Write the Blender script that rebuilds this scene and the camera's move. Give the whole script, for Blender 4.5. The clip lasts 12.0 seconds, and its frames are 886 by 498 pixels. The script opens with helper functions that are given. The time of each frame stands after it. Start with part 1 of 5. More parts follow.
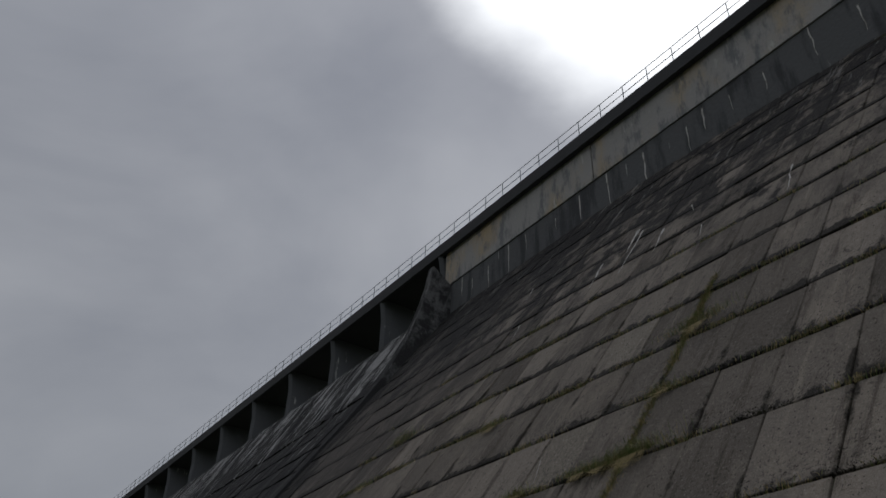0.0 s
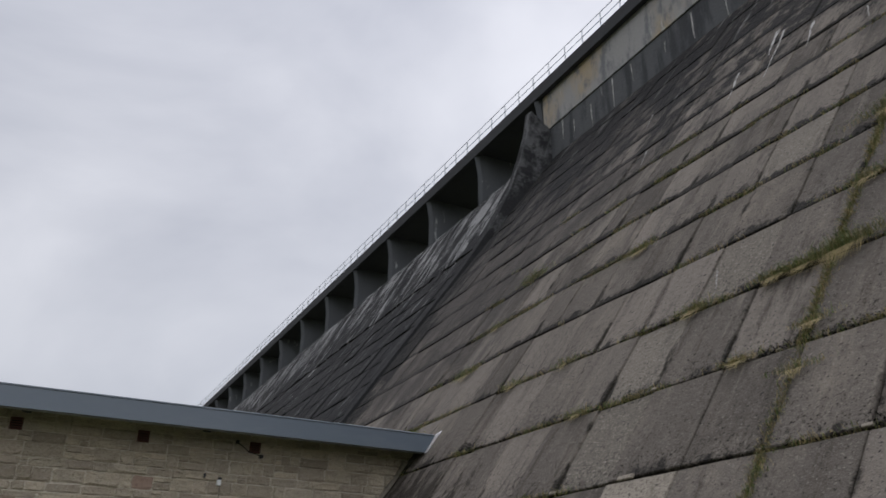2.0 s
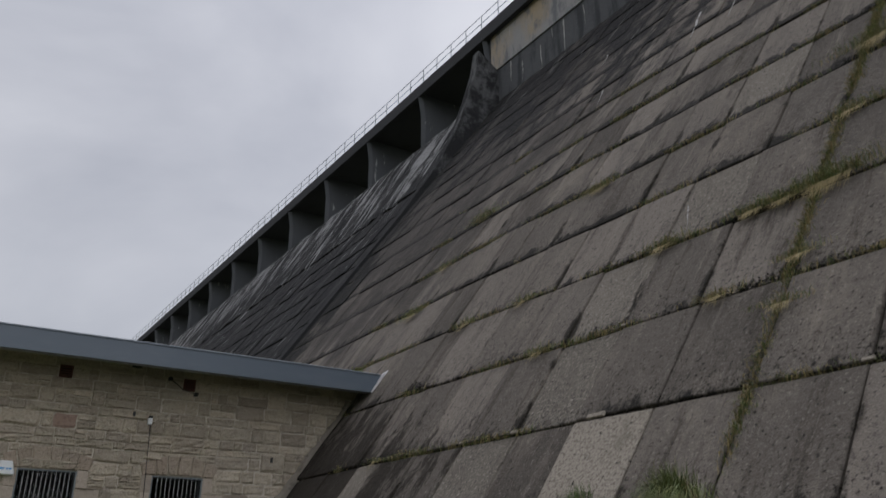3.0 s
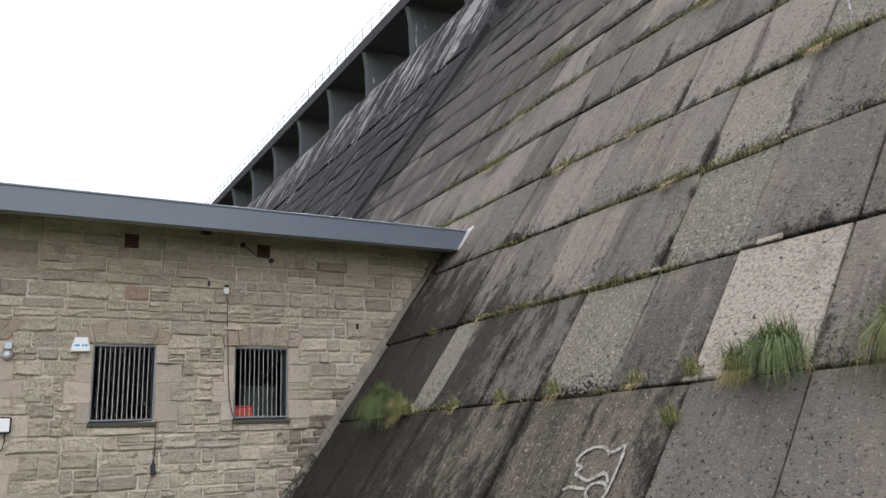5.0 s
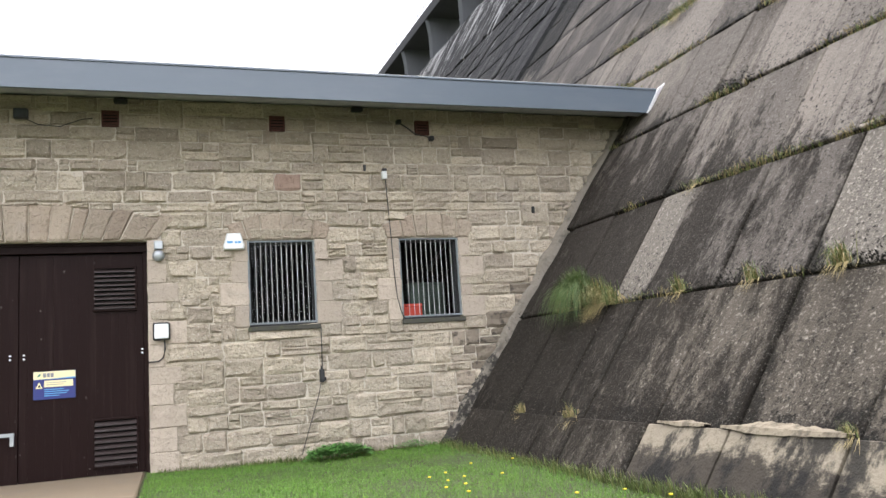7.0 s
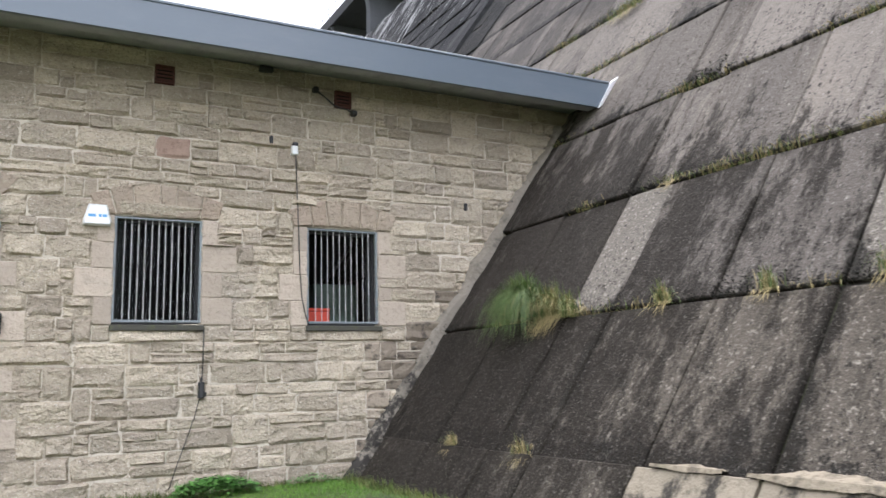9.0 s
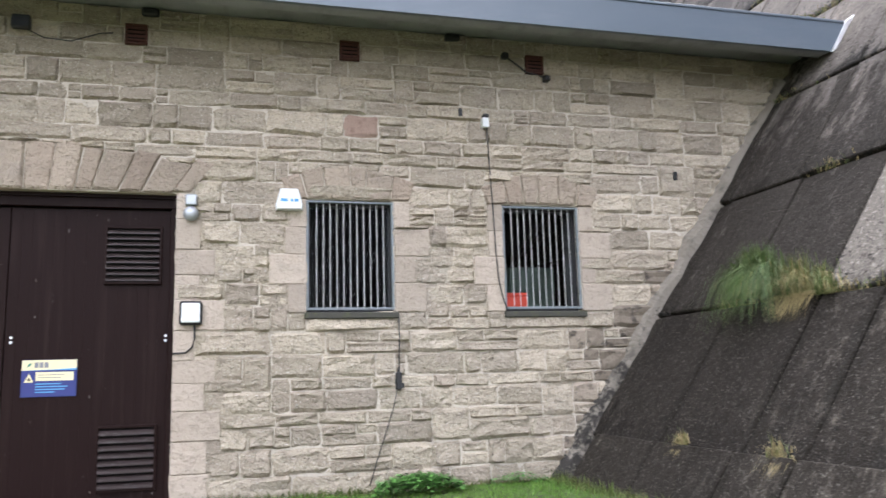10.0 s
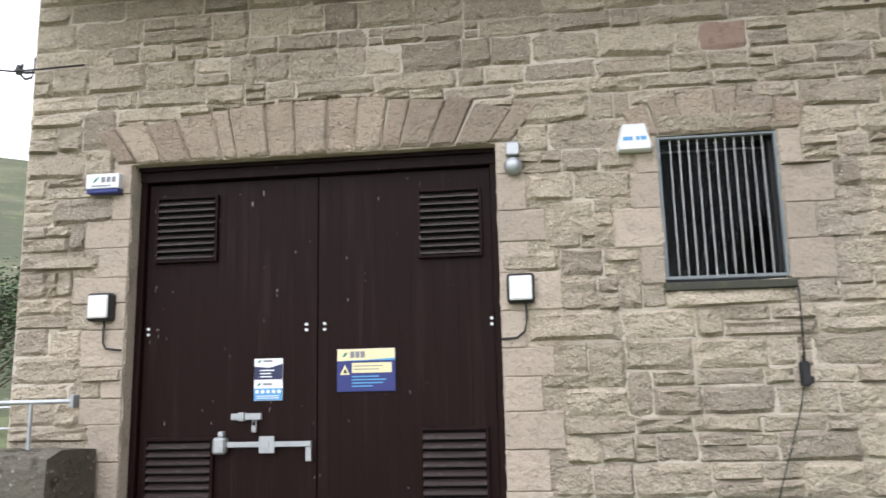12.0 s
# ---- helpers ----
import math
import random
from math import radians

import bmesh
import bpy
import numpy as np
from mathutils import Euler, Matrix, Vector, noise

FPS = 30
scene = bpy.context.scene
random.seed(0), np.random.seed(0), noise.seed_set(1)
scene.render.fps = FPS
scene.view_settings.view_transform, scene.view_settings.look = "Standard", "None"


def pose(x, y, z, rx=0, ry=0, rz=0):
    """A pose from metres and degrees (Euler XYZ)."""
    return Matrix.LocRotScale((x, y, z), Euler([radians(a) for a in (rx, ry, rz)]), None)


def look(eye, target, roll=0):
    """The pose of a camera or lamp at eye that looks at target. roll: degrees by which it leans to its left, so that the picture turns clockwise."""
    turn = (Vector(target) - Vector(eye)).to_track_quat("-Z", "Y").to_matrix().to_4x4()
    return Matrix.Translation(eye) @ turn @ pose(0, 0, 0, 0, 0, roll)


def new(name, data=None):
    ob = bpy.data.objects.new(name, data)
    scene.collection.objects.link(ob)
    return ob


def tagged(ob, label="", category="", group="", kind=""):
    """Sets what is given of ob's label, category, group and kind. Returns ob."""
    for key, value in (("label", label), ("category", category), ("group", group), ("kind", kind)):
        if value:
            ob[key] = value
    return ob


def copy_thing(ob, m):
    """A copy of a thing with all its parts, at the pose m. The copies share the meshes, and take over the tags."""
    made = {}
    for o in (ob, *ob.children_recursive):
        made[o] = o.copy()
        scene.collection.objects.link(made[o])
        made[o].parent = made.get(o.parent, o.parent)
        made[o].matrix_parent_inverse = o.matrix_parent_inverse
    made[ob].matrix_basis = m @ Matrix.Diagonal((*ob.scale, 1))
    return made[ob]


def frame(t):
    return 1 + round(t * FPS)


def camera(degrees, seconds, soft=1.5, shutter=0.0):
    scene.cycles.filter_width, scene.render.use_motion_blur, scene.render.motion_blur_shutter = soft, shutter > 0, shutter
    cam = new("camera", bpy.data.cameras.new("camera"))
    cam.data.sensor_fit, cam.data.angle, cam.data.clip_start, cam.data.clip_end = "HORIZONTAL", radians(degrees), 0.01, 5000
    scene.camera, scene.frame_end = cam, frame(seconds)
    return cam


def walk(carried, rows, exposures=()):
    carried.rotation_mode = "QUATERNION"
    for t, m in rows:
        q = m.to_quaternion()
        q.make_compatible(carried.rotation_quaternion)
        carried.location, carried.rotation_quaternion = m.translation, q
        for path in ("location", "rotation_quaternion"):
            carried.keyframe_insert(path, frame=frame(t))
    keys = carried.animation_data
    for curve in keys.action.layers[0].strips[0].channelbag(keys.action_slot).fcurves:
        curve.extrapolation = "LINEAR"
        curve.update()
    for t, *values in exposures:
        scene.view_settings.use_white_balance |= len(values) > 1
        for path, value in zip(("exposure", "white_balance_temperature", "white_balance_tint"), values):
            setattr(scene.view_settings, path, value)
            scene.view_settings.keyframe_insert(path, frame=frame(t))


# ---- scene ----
cam = camera(58.7, 12.0, shutter=0.2)
PATH = [
    (0, (0.592, 0.187, 1.752), (1.469, 1.556, 2.917), 2.2),
    (0.5, (0.534, 0.789, 1.725), (1.444, 2.22, 2.785), 2.3),
    (1, (0.528, 1.42, 1.715), (1.245, 3.032, 2.657), -0.7),
    (1.5, (0.436, 2.05, 1.655), (1.052, 3.74, 2.531), 1.4),
    (2, (0.437, 2.571, 1.639), (1.237, 4.179, 2.519), 0.5),
    (2.5, (0.465, 3.109, 1.707), (1.389, 4.618, 2.638), 0.5),
    (3, (0.53, 3.716, 1.692), (1.505, 5.286, 2.456), -0.1),
    (3.5, (0.535, 4.461, 1.673), (1.443, 6.132, 2.292), -2.3),
    (3.7, (0.489, 4.666, 1.637), (1.389, 6.354, 2.219), -2.9),
    (5.3, (0.594, 6.384, 1.588), (1.534, 8.085, 2.058), -2.4),
    (5.5, (0.661, 6.684, 1.584), (1.573, 8.405, 2.038), -2.8),
    (6, (0.658, 7.269, 1.554), (1.457, 9.062, 1.934), -2.7),
    (6.5, (0.71, 7.81, 1.507), (1.434, 9.649, 1.818), -2.9),
    (7, (0.739, 8.461, 1.517), (1.378, 10.336, 1.794), -3.9),
    (7.2, (0.805, 8.676, 1.523), (1.51, 10.53, 1.78), -3.7),
    (8.8, (1.008, 10.438, 1.446), (1.952, 12.172, 1.766), -1.5),
    (9, (1.005, 10.665, 1.46), (1.909, 12.419, 1.783), -1.6),
    (9.5, (0.95, 11.284, 1.451), (1.648, 13.129, 1.782), -1.7),
    (10, (0.991, 11.734, 1.437), (1.496, 13.643, 1.755), -1.6),
    (10.5, (0.972, 12.305, 1.416), (1.222, 14.262, 1.746), -2.4),
    (11, (0.872, 12.87, 1.438), (1.184, 14.825, 1.718), -1.0),
    (11.5, (0.794, 13.427, 1.399), (0.874, 15.399, 1.726), -2.1),
    (12, (0.642, 13.972, 1.309), (0.408, 15.926, 1.666), -1.3),
]
# the slow brightening and warming as the view turns away from the bright cloud
EXPOSE = [(0.0, -1.7, 6380, 8), (0.5, -1.7, 6380, 8), (1.0, -1.25, 6380, 9), (1.5, -0.75, 6400, 10), (2.0, -0.6, 6450, 10), (2.5, -0.65, 6420, 10), (3.0, -0.85, 6420, 10), (3.5, -0.4, 6500, 10),
          (5.5, 0.5, 6500, 10), (6.5, 0.8, 6550, 10), (7.0, 1.0, 6550, 10), (9.0, 1.0, 6280, 11), (9.5, 0.95, 6420, 11), (10.0, 1.12, 6150, 13), (10.5, 1.22, 6250, 12), (11.0, 1.35, 6420, 10),
          (11.25, 1.5, 6250, 10), (11.5, 1.52, 6000, 10), (12.0, 0.92, 6500, 10)]
walk(cam, [(t, look(eye, target, roll)) for t, eye, target, roll in PATH], EXPOSE)

# ---- world and light ----
SUN_AZ, SUN_EL = 62.0, 62.0   # from +y towards +x, veiled by cloud behind the crest
sun_way = Vector((math.sin(radians(SUN_AZ)) * math.cos(radians(SUN_EL)), math.cos(radians(SUN_AZ)) * math.cos(radians(SUN_EL)), math.sin(radians(SUN_EL))))


def build_world():
    w = bpy.data.worlds.new("overcast_sky")
    scene.world = w
    w.use_nodes = True
    nt = w.node_tree
    nt.nodes.clear()
    N, L = nt.nodes.new, nt.links.new
    out, bg = N("ShaderNodeOutputWorld"), N("ShaderNodeBackground")
    co = N("ShaderNodeTexCoord")
    sky = N("ShaderNodeTexSky")
    sky.sky_type, sky.sun_disc = "NISHITA", False
    sky.sun_elevation, sky.sun_rotation = radians(SUN_EL), radians(SUN_AZ)
    flat = N("ShaderNodeMapping")
    flat.inputs["Scale"].default_value = (1.0, 1.0, 1.9)
    flat.inputs["Location"].default_value = (0.35, 1.3, 0.2)
    L(co.outputs["Generated"], flat.inputs["Vector"])
    n1 = N("ShaderNodeTexNoise")
    n1.inputs["Scale"].default_value, n1.inputs["Detail"].default_value, n1.inputs["Roughness"].default_value = 1.7, 7.0, 0.48
    n1.inputs["Distortion"].default_value = 0.35
    L(flat.outputs[0], n1.inputs["Vector"])
    ramp = N("ShaderNodeValToRGB")
    e = ramp.color_ramp.elements
    e[0].position, e[0].color = 0.33, (0.55, 0.555, 0.605, 1)
    e[1].position, e[1].color = 0.68, (1.0, 0.99, 1.02, 1)
    L(n1.outputs["Fac"], ramp.inputs["Fac"])
    # the veiled sun brightens the cloud round it
    dot = N("ShaderNodeVectorMath")
    dot.operation = "DOT_PRODUCT"
    dot.inputs[1].default_value = sun_way
    L(co.outputs["Generated"], dot.inputs[0])
    wob = N("ShaderNodeMath")
    wob.operation = "MULTIPLY_ADD"
    wob.inputs[1].default_value, wob.inputs[2].default_value = 0.10, -0.05
    L(n1.outputs["Fac"], wob.inputs[0])
    add = N("ShaderNodeMath")
    L(dot.outputs["Value"], add.inputs[0])
    L(wob.outputs[0], add.inputs[1])
    glow = N("ShaderNodeMapRange")
    glow.interpolation_type = "SMOOTHSTEP"
    for k, v in zip(("From Min", "From Max", "To Min", "To Max"), (0.925, 0.965, 0.0, 1.6)):
        glow.inputs[k].default_value = v
    L(add.outputs[0], glow.inputs["Value"])
    haze = N("ShaderNodeMixRGB")
    haze.inputs["Fac"].default_value = 0.03
    L(ramp.outputs[0], haze.inputs[1])
    L(sky.outputs[0], haze.inputs[2])
    plus = N("ShaderNodeMixRGB")
    plus.blend_type = "ADD"
    plus.inputs["Fac"].default_value = 1.0
    L(haze.outputs[0], plus.inputs[1])
    L(glow.outputs[0], plus.inputs[2])
    L(plus.outputs[0], bg.inputs["Color"])
    # unseen sky towards -y brightened to light the stone front, left as is behind the dam
    part_xyz = N("ShaderNodeSeparateXYZ")
    L(co.outputs["Generated"], part_xyz.inputs[0])
    thin = N("ShaderNodeMapRange")
    thin.interpolation_type = "SMOOTHSTEP"
    for k, v in zip(("From Min", "From Max", "To Min", "To Max"), (1.0, -0.9, 1.0, 2.3)):
        thin.inputs[k].default_value = v
    L(part_xyz.outputs["Y"], thin.inputs["Value"])
    over = N("ShaderNodeMath")
    over.operation = "MULTIPLY_ADD"
    over.inputs[1].default_value, over.inputs[2].default_value = 0.35, 0.95
    L(part_xyz.outputs["Z"], over.inputs[0])
    both = N("ShaderNodeMath")
    both.operation = "MULTIPLY"
    L(thin.outputs[0], both.inputs[0])
    L(over.outputs[0], both.inputs[1])
    L(both.outputs[0], bg.inputs["Strength"])
    L(bg.outputs[0], out.inputs["Surface"])
    lamp = bpy.data.lights.new("sun", "SUN")
    lamp.energy, lamp.angle, lamp.color = 0.6, radians(25), (1.0, 0.96, 0.9)
    ob = new("sun", lamp)
    ob.matrix_world = look(sun_way * 200, (0, 0, 0))


build_world()

# ---- materials ----


def material(name, base, rough=0.85, metal=0.0, spread=0.0, layers=(), bump=(), spec=0.5, hue=None):
    """layers: (kind, scale xyz, low, high, colour, strength[, detail]) mixed over base in world space; bump: (scale, height)."""
    m = bpy.data.materials.new(name)
    m.use_nodes = True
    nt = m.node_tree
    N, L = nt.nodes.new, nt.links.new
    bsdf = nt.nodes["Principled BSDF"]
    bsdf.inputs["Roughness"].default_value, bsdf.inputs["Metallic"].default_value = rough, metal
    bsdf.inputs["Specular IOR Level"].default_value = 0.12 if rough >= 0.8 else spec
    geo = N("ShaderNodeNewGeometry")
    col = N("ShaderNodeRGB")
    col.outputs[0].default_value = (*base, 1)
    last = col.outputs[0]
    if spread or hue:
        info = N("ShaderNodeObjectInfo")
        add, fr = N("ShaderNodeMath"), N("ShaderNodeMath")
        fr.operation = "FRACT"
        L(info.outputs["Random"], add.inputs[0])
        L(geo.outputs["Random Per Island"], add.inputs[1])
        L(add.outputs[0], fr.inputs[0])
        if hue:
            mx = N("ShaderNodeMixRGB")
            rr = N("ShaderNodeMapRange")
            rr.inputs["From Min"].default_value, rr.inputs["From Max"].default_value = 0.45, 1.0
            sc, f2 = N("ShaderNodeMath"), N("ShaderNodeMath")
            sc.operation, f2.operation = "MULTIPLY", "FRACT"
            sc.inputs[1].default_value = 7.31
            L(fr.outputs[0], sc.inputs[0])
            L(sc.outputs[0], f2.inputs[0])
            L(f2.outputs[0], rr.inputs["Value"])
            L(rr.outputs[0], mx.inputs["Fac"])
            L(last, mx.inputs[1])
            mx.inputs[2].default_value = (*hue, 1)
            last = mx.outputs[0]
        hsv = N("ShaderNodeHueSaturation")
        mr = N("ShaderNodeMapRange")
        mr.inputs["To Min"].default_value, mr.inputs["To Max"].default_value = 1 - spread, 1 + spread
        L(fr.outputs[0], mr.inputs["Value"])
        L(mr.outputs[0], hsv.inputs["Value"])
        L(last, hsv.inputs["Color"])
        last = hsv.outputs[0]
    for kind, scale, low, high, colour, strength, *rest in layers:
        mp = N("ShaderNodeMapping")
        mp.inputs["Scale"].default_value = scale
        L(geo.outputs["Position"], mp.inputs["Vector"])
        if kind == "noise":
            tx = N("ShaderNodeTexNoise")
            tx.inputs["Scale"].default_value = 1.0
            tx.inputs["Detail"].default_value = rest[0] if rest else 6.0
            tx.inputs["Roughness"].default_value = rest[2] if len(rest) > 2 else 0.62
            fac = tx.outputs["Fac"]
        else:
            tx = N("ShaderNodeTexVoronoi")
            tx.inputs["Scale"].default_value = 1.0
            fac = tx.outputs["Distance"]
        L(mp.outputs[0], tx.inputs["Vector"])
        rp = N("ShaderNodeMapRange")
        rp.interpolation_type = "SMOOTHSTEP"
        for k, v in zip(("From Min", "From Max", "To Min", "To Max"), (low, high, 0.0, strength)):
            rp.inputs[k].default_value = v
        for source, f0, f1, t0, t1 in (rest[1] if len(rest) > 1 else ()):
            dv = N("ShaderNodeMapRange")
            dv.interpolation_type = "SMOOTHSTEP"
            for k, v in zip(("From Min", "From Max", "To Min", "To Max"), (f0, f1, t0, t1)):
                dv.inputs[k].default_value = v
            if source in "XYZ":
                sep = N("ShaderNodeSeparateXYZ")
                L(geo.outputs["Position"], sep.inputs[0])
                L(sep.outputs[source], dv.inputs["Value"])
            else:
                at = N("ShaderNodeAttribute")
                at.attribute_name = source
                L(at.outputs["Fac"], dv.inputs["Value"])
            plus = N("ShaderNodeMath")
            L(fac, plus.inputs[0])
            L(dv.outputs[0], plus.inputs[1])
            fac = plus.outputs[0]
        L(fac, rp.inputs["Value"])
        mix = N("ShaderNodeMixRGB")
        L(rp.outputs[0], mix.inputs["Fac"])
        L(last, mix.inputs[1])
        mix.inputs[2].default_value = (*colour, 1)
        last = mix.outputs[0]
    L(last, bsdf.inputs["Base Color"])
    prev = None
    for scale, height in bump:
        tx = N("ShaderNodeTexNoise")
        tx.inputs["Scale"].default_value, tx.inputs["Detail"].default_value = scale, 5.0
        L(geo.outputs["Position"], tx.inputs["Vector"])
        bp = N("ShaderNodeBump")
        bp.inputs["Strength"].default_value, bp.inputs["Distance"].default_value = 1.0, height
        L(tx.outputs["Fac"], bp.inputs["Height"])
        if prev:
            L(prev, bp.inputs["Normal"])
        prev = bp.outputs[0]
    if prev:
        L(prev, bsdf.inputs["Normal"])
    return m


def glass_material():
    m = bpy.data.materials.new("window_glass")
    m.use_nodes = True
    b = m.node_tree.nodes["Principled BSDF"]
    b.inputs["Base Color"].default_value = (0.9, 0.95, 0.95, 1)
    b.inputs["Roughness"].default_value = 0.02
    b.inputs["Transmission Weight"].default_value = 1.0
    b.inputs["IOR"].default_value = 1.12
    return m


BLACK_ALGAE = (0.022, 0.021, 0.02)
M = {}

def slab_stains_shade(moss, near_wall=True):
    """moss: how far it has spread over the slab."""
    tones = [
        ("noise", (1.2, 2.6, 1.2), 0.52, 0.62, (0.018, 0.017, 0.016), 0.92, 11.0, [("above", 0.0, 0.55, 0.17, -0.2), ("Z", 4.0, 12.0, -0.14, 0.05)], 0.74),
        # moss creeping along the seams and, in places, up from the level joint
        ("noise", (0.55, 1.1, 0.55), 0.60 - moss, 0.70 - moss, (0.017, 0.015, 0.013), 0.9, 13.0, [("above", 0.0, 0.45, 0.09, -0.04)], 0.72),
        ("noise", (0.9, 1.6, 0.9), 0.60 - 0.6 * moss, 0.70 - 0.6 * moss, (0.018, 0.016, 0.013), 0.92, 12.0, [("seam", 0.0, 0.20, 0.10, -0.03), ("above", 0.0, 1.6, 0.05, -0.06)], 0.74),
        ("noise", (9.0, 11.0, 8.0), 0.62 - 0.5 * moss, 0.68 - 0.5 * moss, (0.015, 0.014, 0.012), 0.85, 8.0, [("above", 0.0, 0.5, 0.08, -0.02)], 0.75),
        # grime and black lichen, plus painted-in backlit darkness, on upper courses and beside the spillway
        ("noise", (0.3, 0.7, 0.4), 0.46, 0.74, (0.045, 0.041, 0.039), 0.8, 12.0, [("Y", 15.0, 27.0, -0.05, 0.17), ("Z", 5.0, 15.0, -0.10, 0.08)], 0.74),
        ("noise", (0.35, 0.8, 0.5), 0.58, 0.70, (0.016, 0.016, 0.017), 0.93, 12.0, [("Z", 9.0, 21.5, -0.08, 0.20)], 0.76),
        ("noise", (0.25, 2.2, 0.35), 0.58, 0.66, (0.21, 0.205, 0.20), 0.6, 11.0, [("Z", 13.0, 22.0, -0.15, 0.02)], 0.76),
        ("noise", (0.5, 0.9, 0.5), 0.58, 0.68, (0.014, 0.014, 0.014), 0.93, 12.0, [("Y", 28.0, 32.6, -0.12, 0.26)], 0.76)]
    if near_wall:     # dark streaks that thicken towards the building and thin out higher up
        tones.append(("noise", (0.8, 2.2, 0.8), 0.56, 0.66, (0.020, 0.0165, 0.013), 0.88, 15.0, [("Y", 12.0, 19.6, -0.05, 0.18), ("Z", 3.0, 7.5, 0.04, -0.25)], 0.82))
    # grit of bare aggregate and black dots of lichen over all
    tones.append(("noise", (42, 42, 42), 0.57, 0.65, (0.20, 0.182, 0.155), 0.5, 4.0, [], 0.7))
    tones.append(("noise", (19, 19, 19), 0.60, 0.66, (0.013, 0.012, 0.010), 0.85, 5.0, [("above", 0.0, 1.6, 0.05, -0.03)], 0.75))
    return tones


M["slab"] = material("weathered_concrete", (0.142, 0.124, 0.107), 0.92, spread=0.42, layers=[
    ("noise", (0.35, 0.7, 0.3), 0.46, 0.74, (0.235, 0.202, 0.168), 0.75, 8.0, [], 0.72),
    ("noise", (0.12, 2.6, 0.16), 0.54, 0.72, (0.27, 0.235, 0.197), 0.65, 8.0, [], 0.75),
    ("noise", (0.25, 2.4, 0.30), 0.51, 0.66, (0.055, 0.046, 0.038), 0.8, 10.0, [], 0.78),
    ("noise", (26, 26, 26), 0.57, 0.66, (0.33, 0.30, 0.26), 0.6, 5.0, [], 0.72),
    ("noise", (3.2, 4.0, 3.2), 0.54, 0.68, (0.07, 0.061, 0.053), 0.6, 10.0, [], 0.78),
    ("noise", (16, 16, 16), 0.62, 0.68, (0.016, 0.015, 0.014), 0.9, 3.0)] + slab_stains_shade(0.0), bump=[(7, 0.03), (45, 0.015)])
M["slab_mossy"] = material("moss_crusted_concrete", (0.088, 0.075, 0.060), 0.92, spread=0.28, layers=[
    ("noise", (0.3, 2.6, 0.4), 0.48, 0.72, (0.165, 0.142, 0.115), 0.75, 9.0, [], 0.75),
    ("noise", (0.25, 2.4, 0.30), 0.49, 0.64, (0.042, 0.036, 0.029), 0.85, 10.0, [], 0.78),
    ("noise", (4.0, 5.0, 4.0), 0.52, 0.66, (0.045, 0.038, 0.03), 0.7, 10.0, [], 0.78),
    ("noise", (26, 26, 26), 0.56, 0.66, (0.33, 0.295, 0.245), 0.6, 4.0)] + slab_stains_shade(0.12), bump=[(7, 0.03), (45, 0.015)])
M["slab_pale"] = material("pale_aggregate_concrete", (0.165, 0.146, 0.123), 0.92, spread=0.15, layers=[
    ("noise", (1.2, 1.6, 0.6), 0.48, 0.7, (0.15, 0.13, 0.108), 0.8, 9.0, [], 0.75),
    ("noise", (0.5, 3.0, 0.5), 0.5, 0.66, (0.10, 0.087, 0.075), 0.75, 9.0, [], 0.76),
    ("noise", (26, 26, 26), 0.53, 0.66, (0.38, 0.345, 0.295), 0.7, 4.0),
    ("noise", (14, 14, 14), 0.62, 0.68, (0.02, 0.02, 0.018), 0.9, 3.0)] + slab_stains_shade(0.0, False), bump=[(7, 0.03), (45, 0.02)])
M["chute"] = material("stained_spillway_concrete", (0.048, 0.046, 0.045), 0.88, spread=0.3, layers=[
    ("noise", (0.16, 1.7, 0.26), 0.38, 0.56, (0.018, 0.018, 0.019), 0.95, 11.0, [], 0.74),
    ("noise", (0.18, 1.9, 0.28), 0.56, 0.63, (0.33, 0.325, 0.32), 0.85, 11.0, [("Z", 14.0, 25.5, -0.03, 0.08)], 0.76),
    ("noise", (0.6, 0.6, 0.9), 0.52, 0.62, (0.016, 0.016, 0.016), 0.8, 10.0, [], 0.74),
    ("noise", (1.2, 2.6, 1.2), 0.52, 0.60, (0.010, 0.010, 0.010), 0.95, 11.0, [("above", 0.0, 0.4, 0.2, -0.2)], 0.74)], bump=[(2.5, 0.1), (14, 0.04)])
M["crust"] = material("black_algae_crust", (0.035, 0.035, 0.036), 0.95, layers=[
    ("noise", (0.5, 2.4, 0.5), 0.52, 0.66, (0.17, 0.17, 0.17), 0.75, 10.0, [("Z", 14.0, 24.0, -0.12, 0.06)], 0.75)], bump=[(5, 0.08), (20, 0.04)])
M["growth"] = material("black_moss_growth", (0.022, 0.021, 0.018), 0.97, spread=0.4, layers=[
    ("noise", (3, 3, 3), 0.55, 0.7, (0.05, 0.055, 0.025), 0.7)], bump=[(20, 0.04)])
M["joint"] = material("dirt_filled_joint", (0.035, 0.032, 0.026), 0.95, layers=[
    ("noise", (2, 2, 2), 0.5, 0.7, (0.06, 0.075, 0.025), 0.6)], bump=[(12, 0.03)])
M["upper_light"] = material("pale_render_concrete", (0.31, 0.30, 0.29), 0.85, layers=[
    ("noise", (0.3, 0.35, 0.2), 0.45, 0.7, (0.40, 0.30, 0.17), 0.75),
    ("noise", (0.4, 1.2, 0.4), 0.47, 0.62, (0.15, 0.155, 0.165), 0.85, 9.0, [], 0.72),
    ("noise", (2.0, 2.0, 0.5), 0.62, 0.7, (0.5, 0.49, 0.46), 0.5)], bump=[(6, 0.02)])
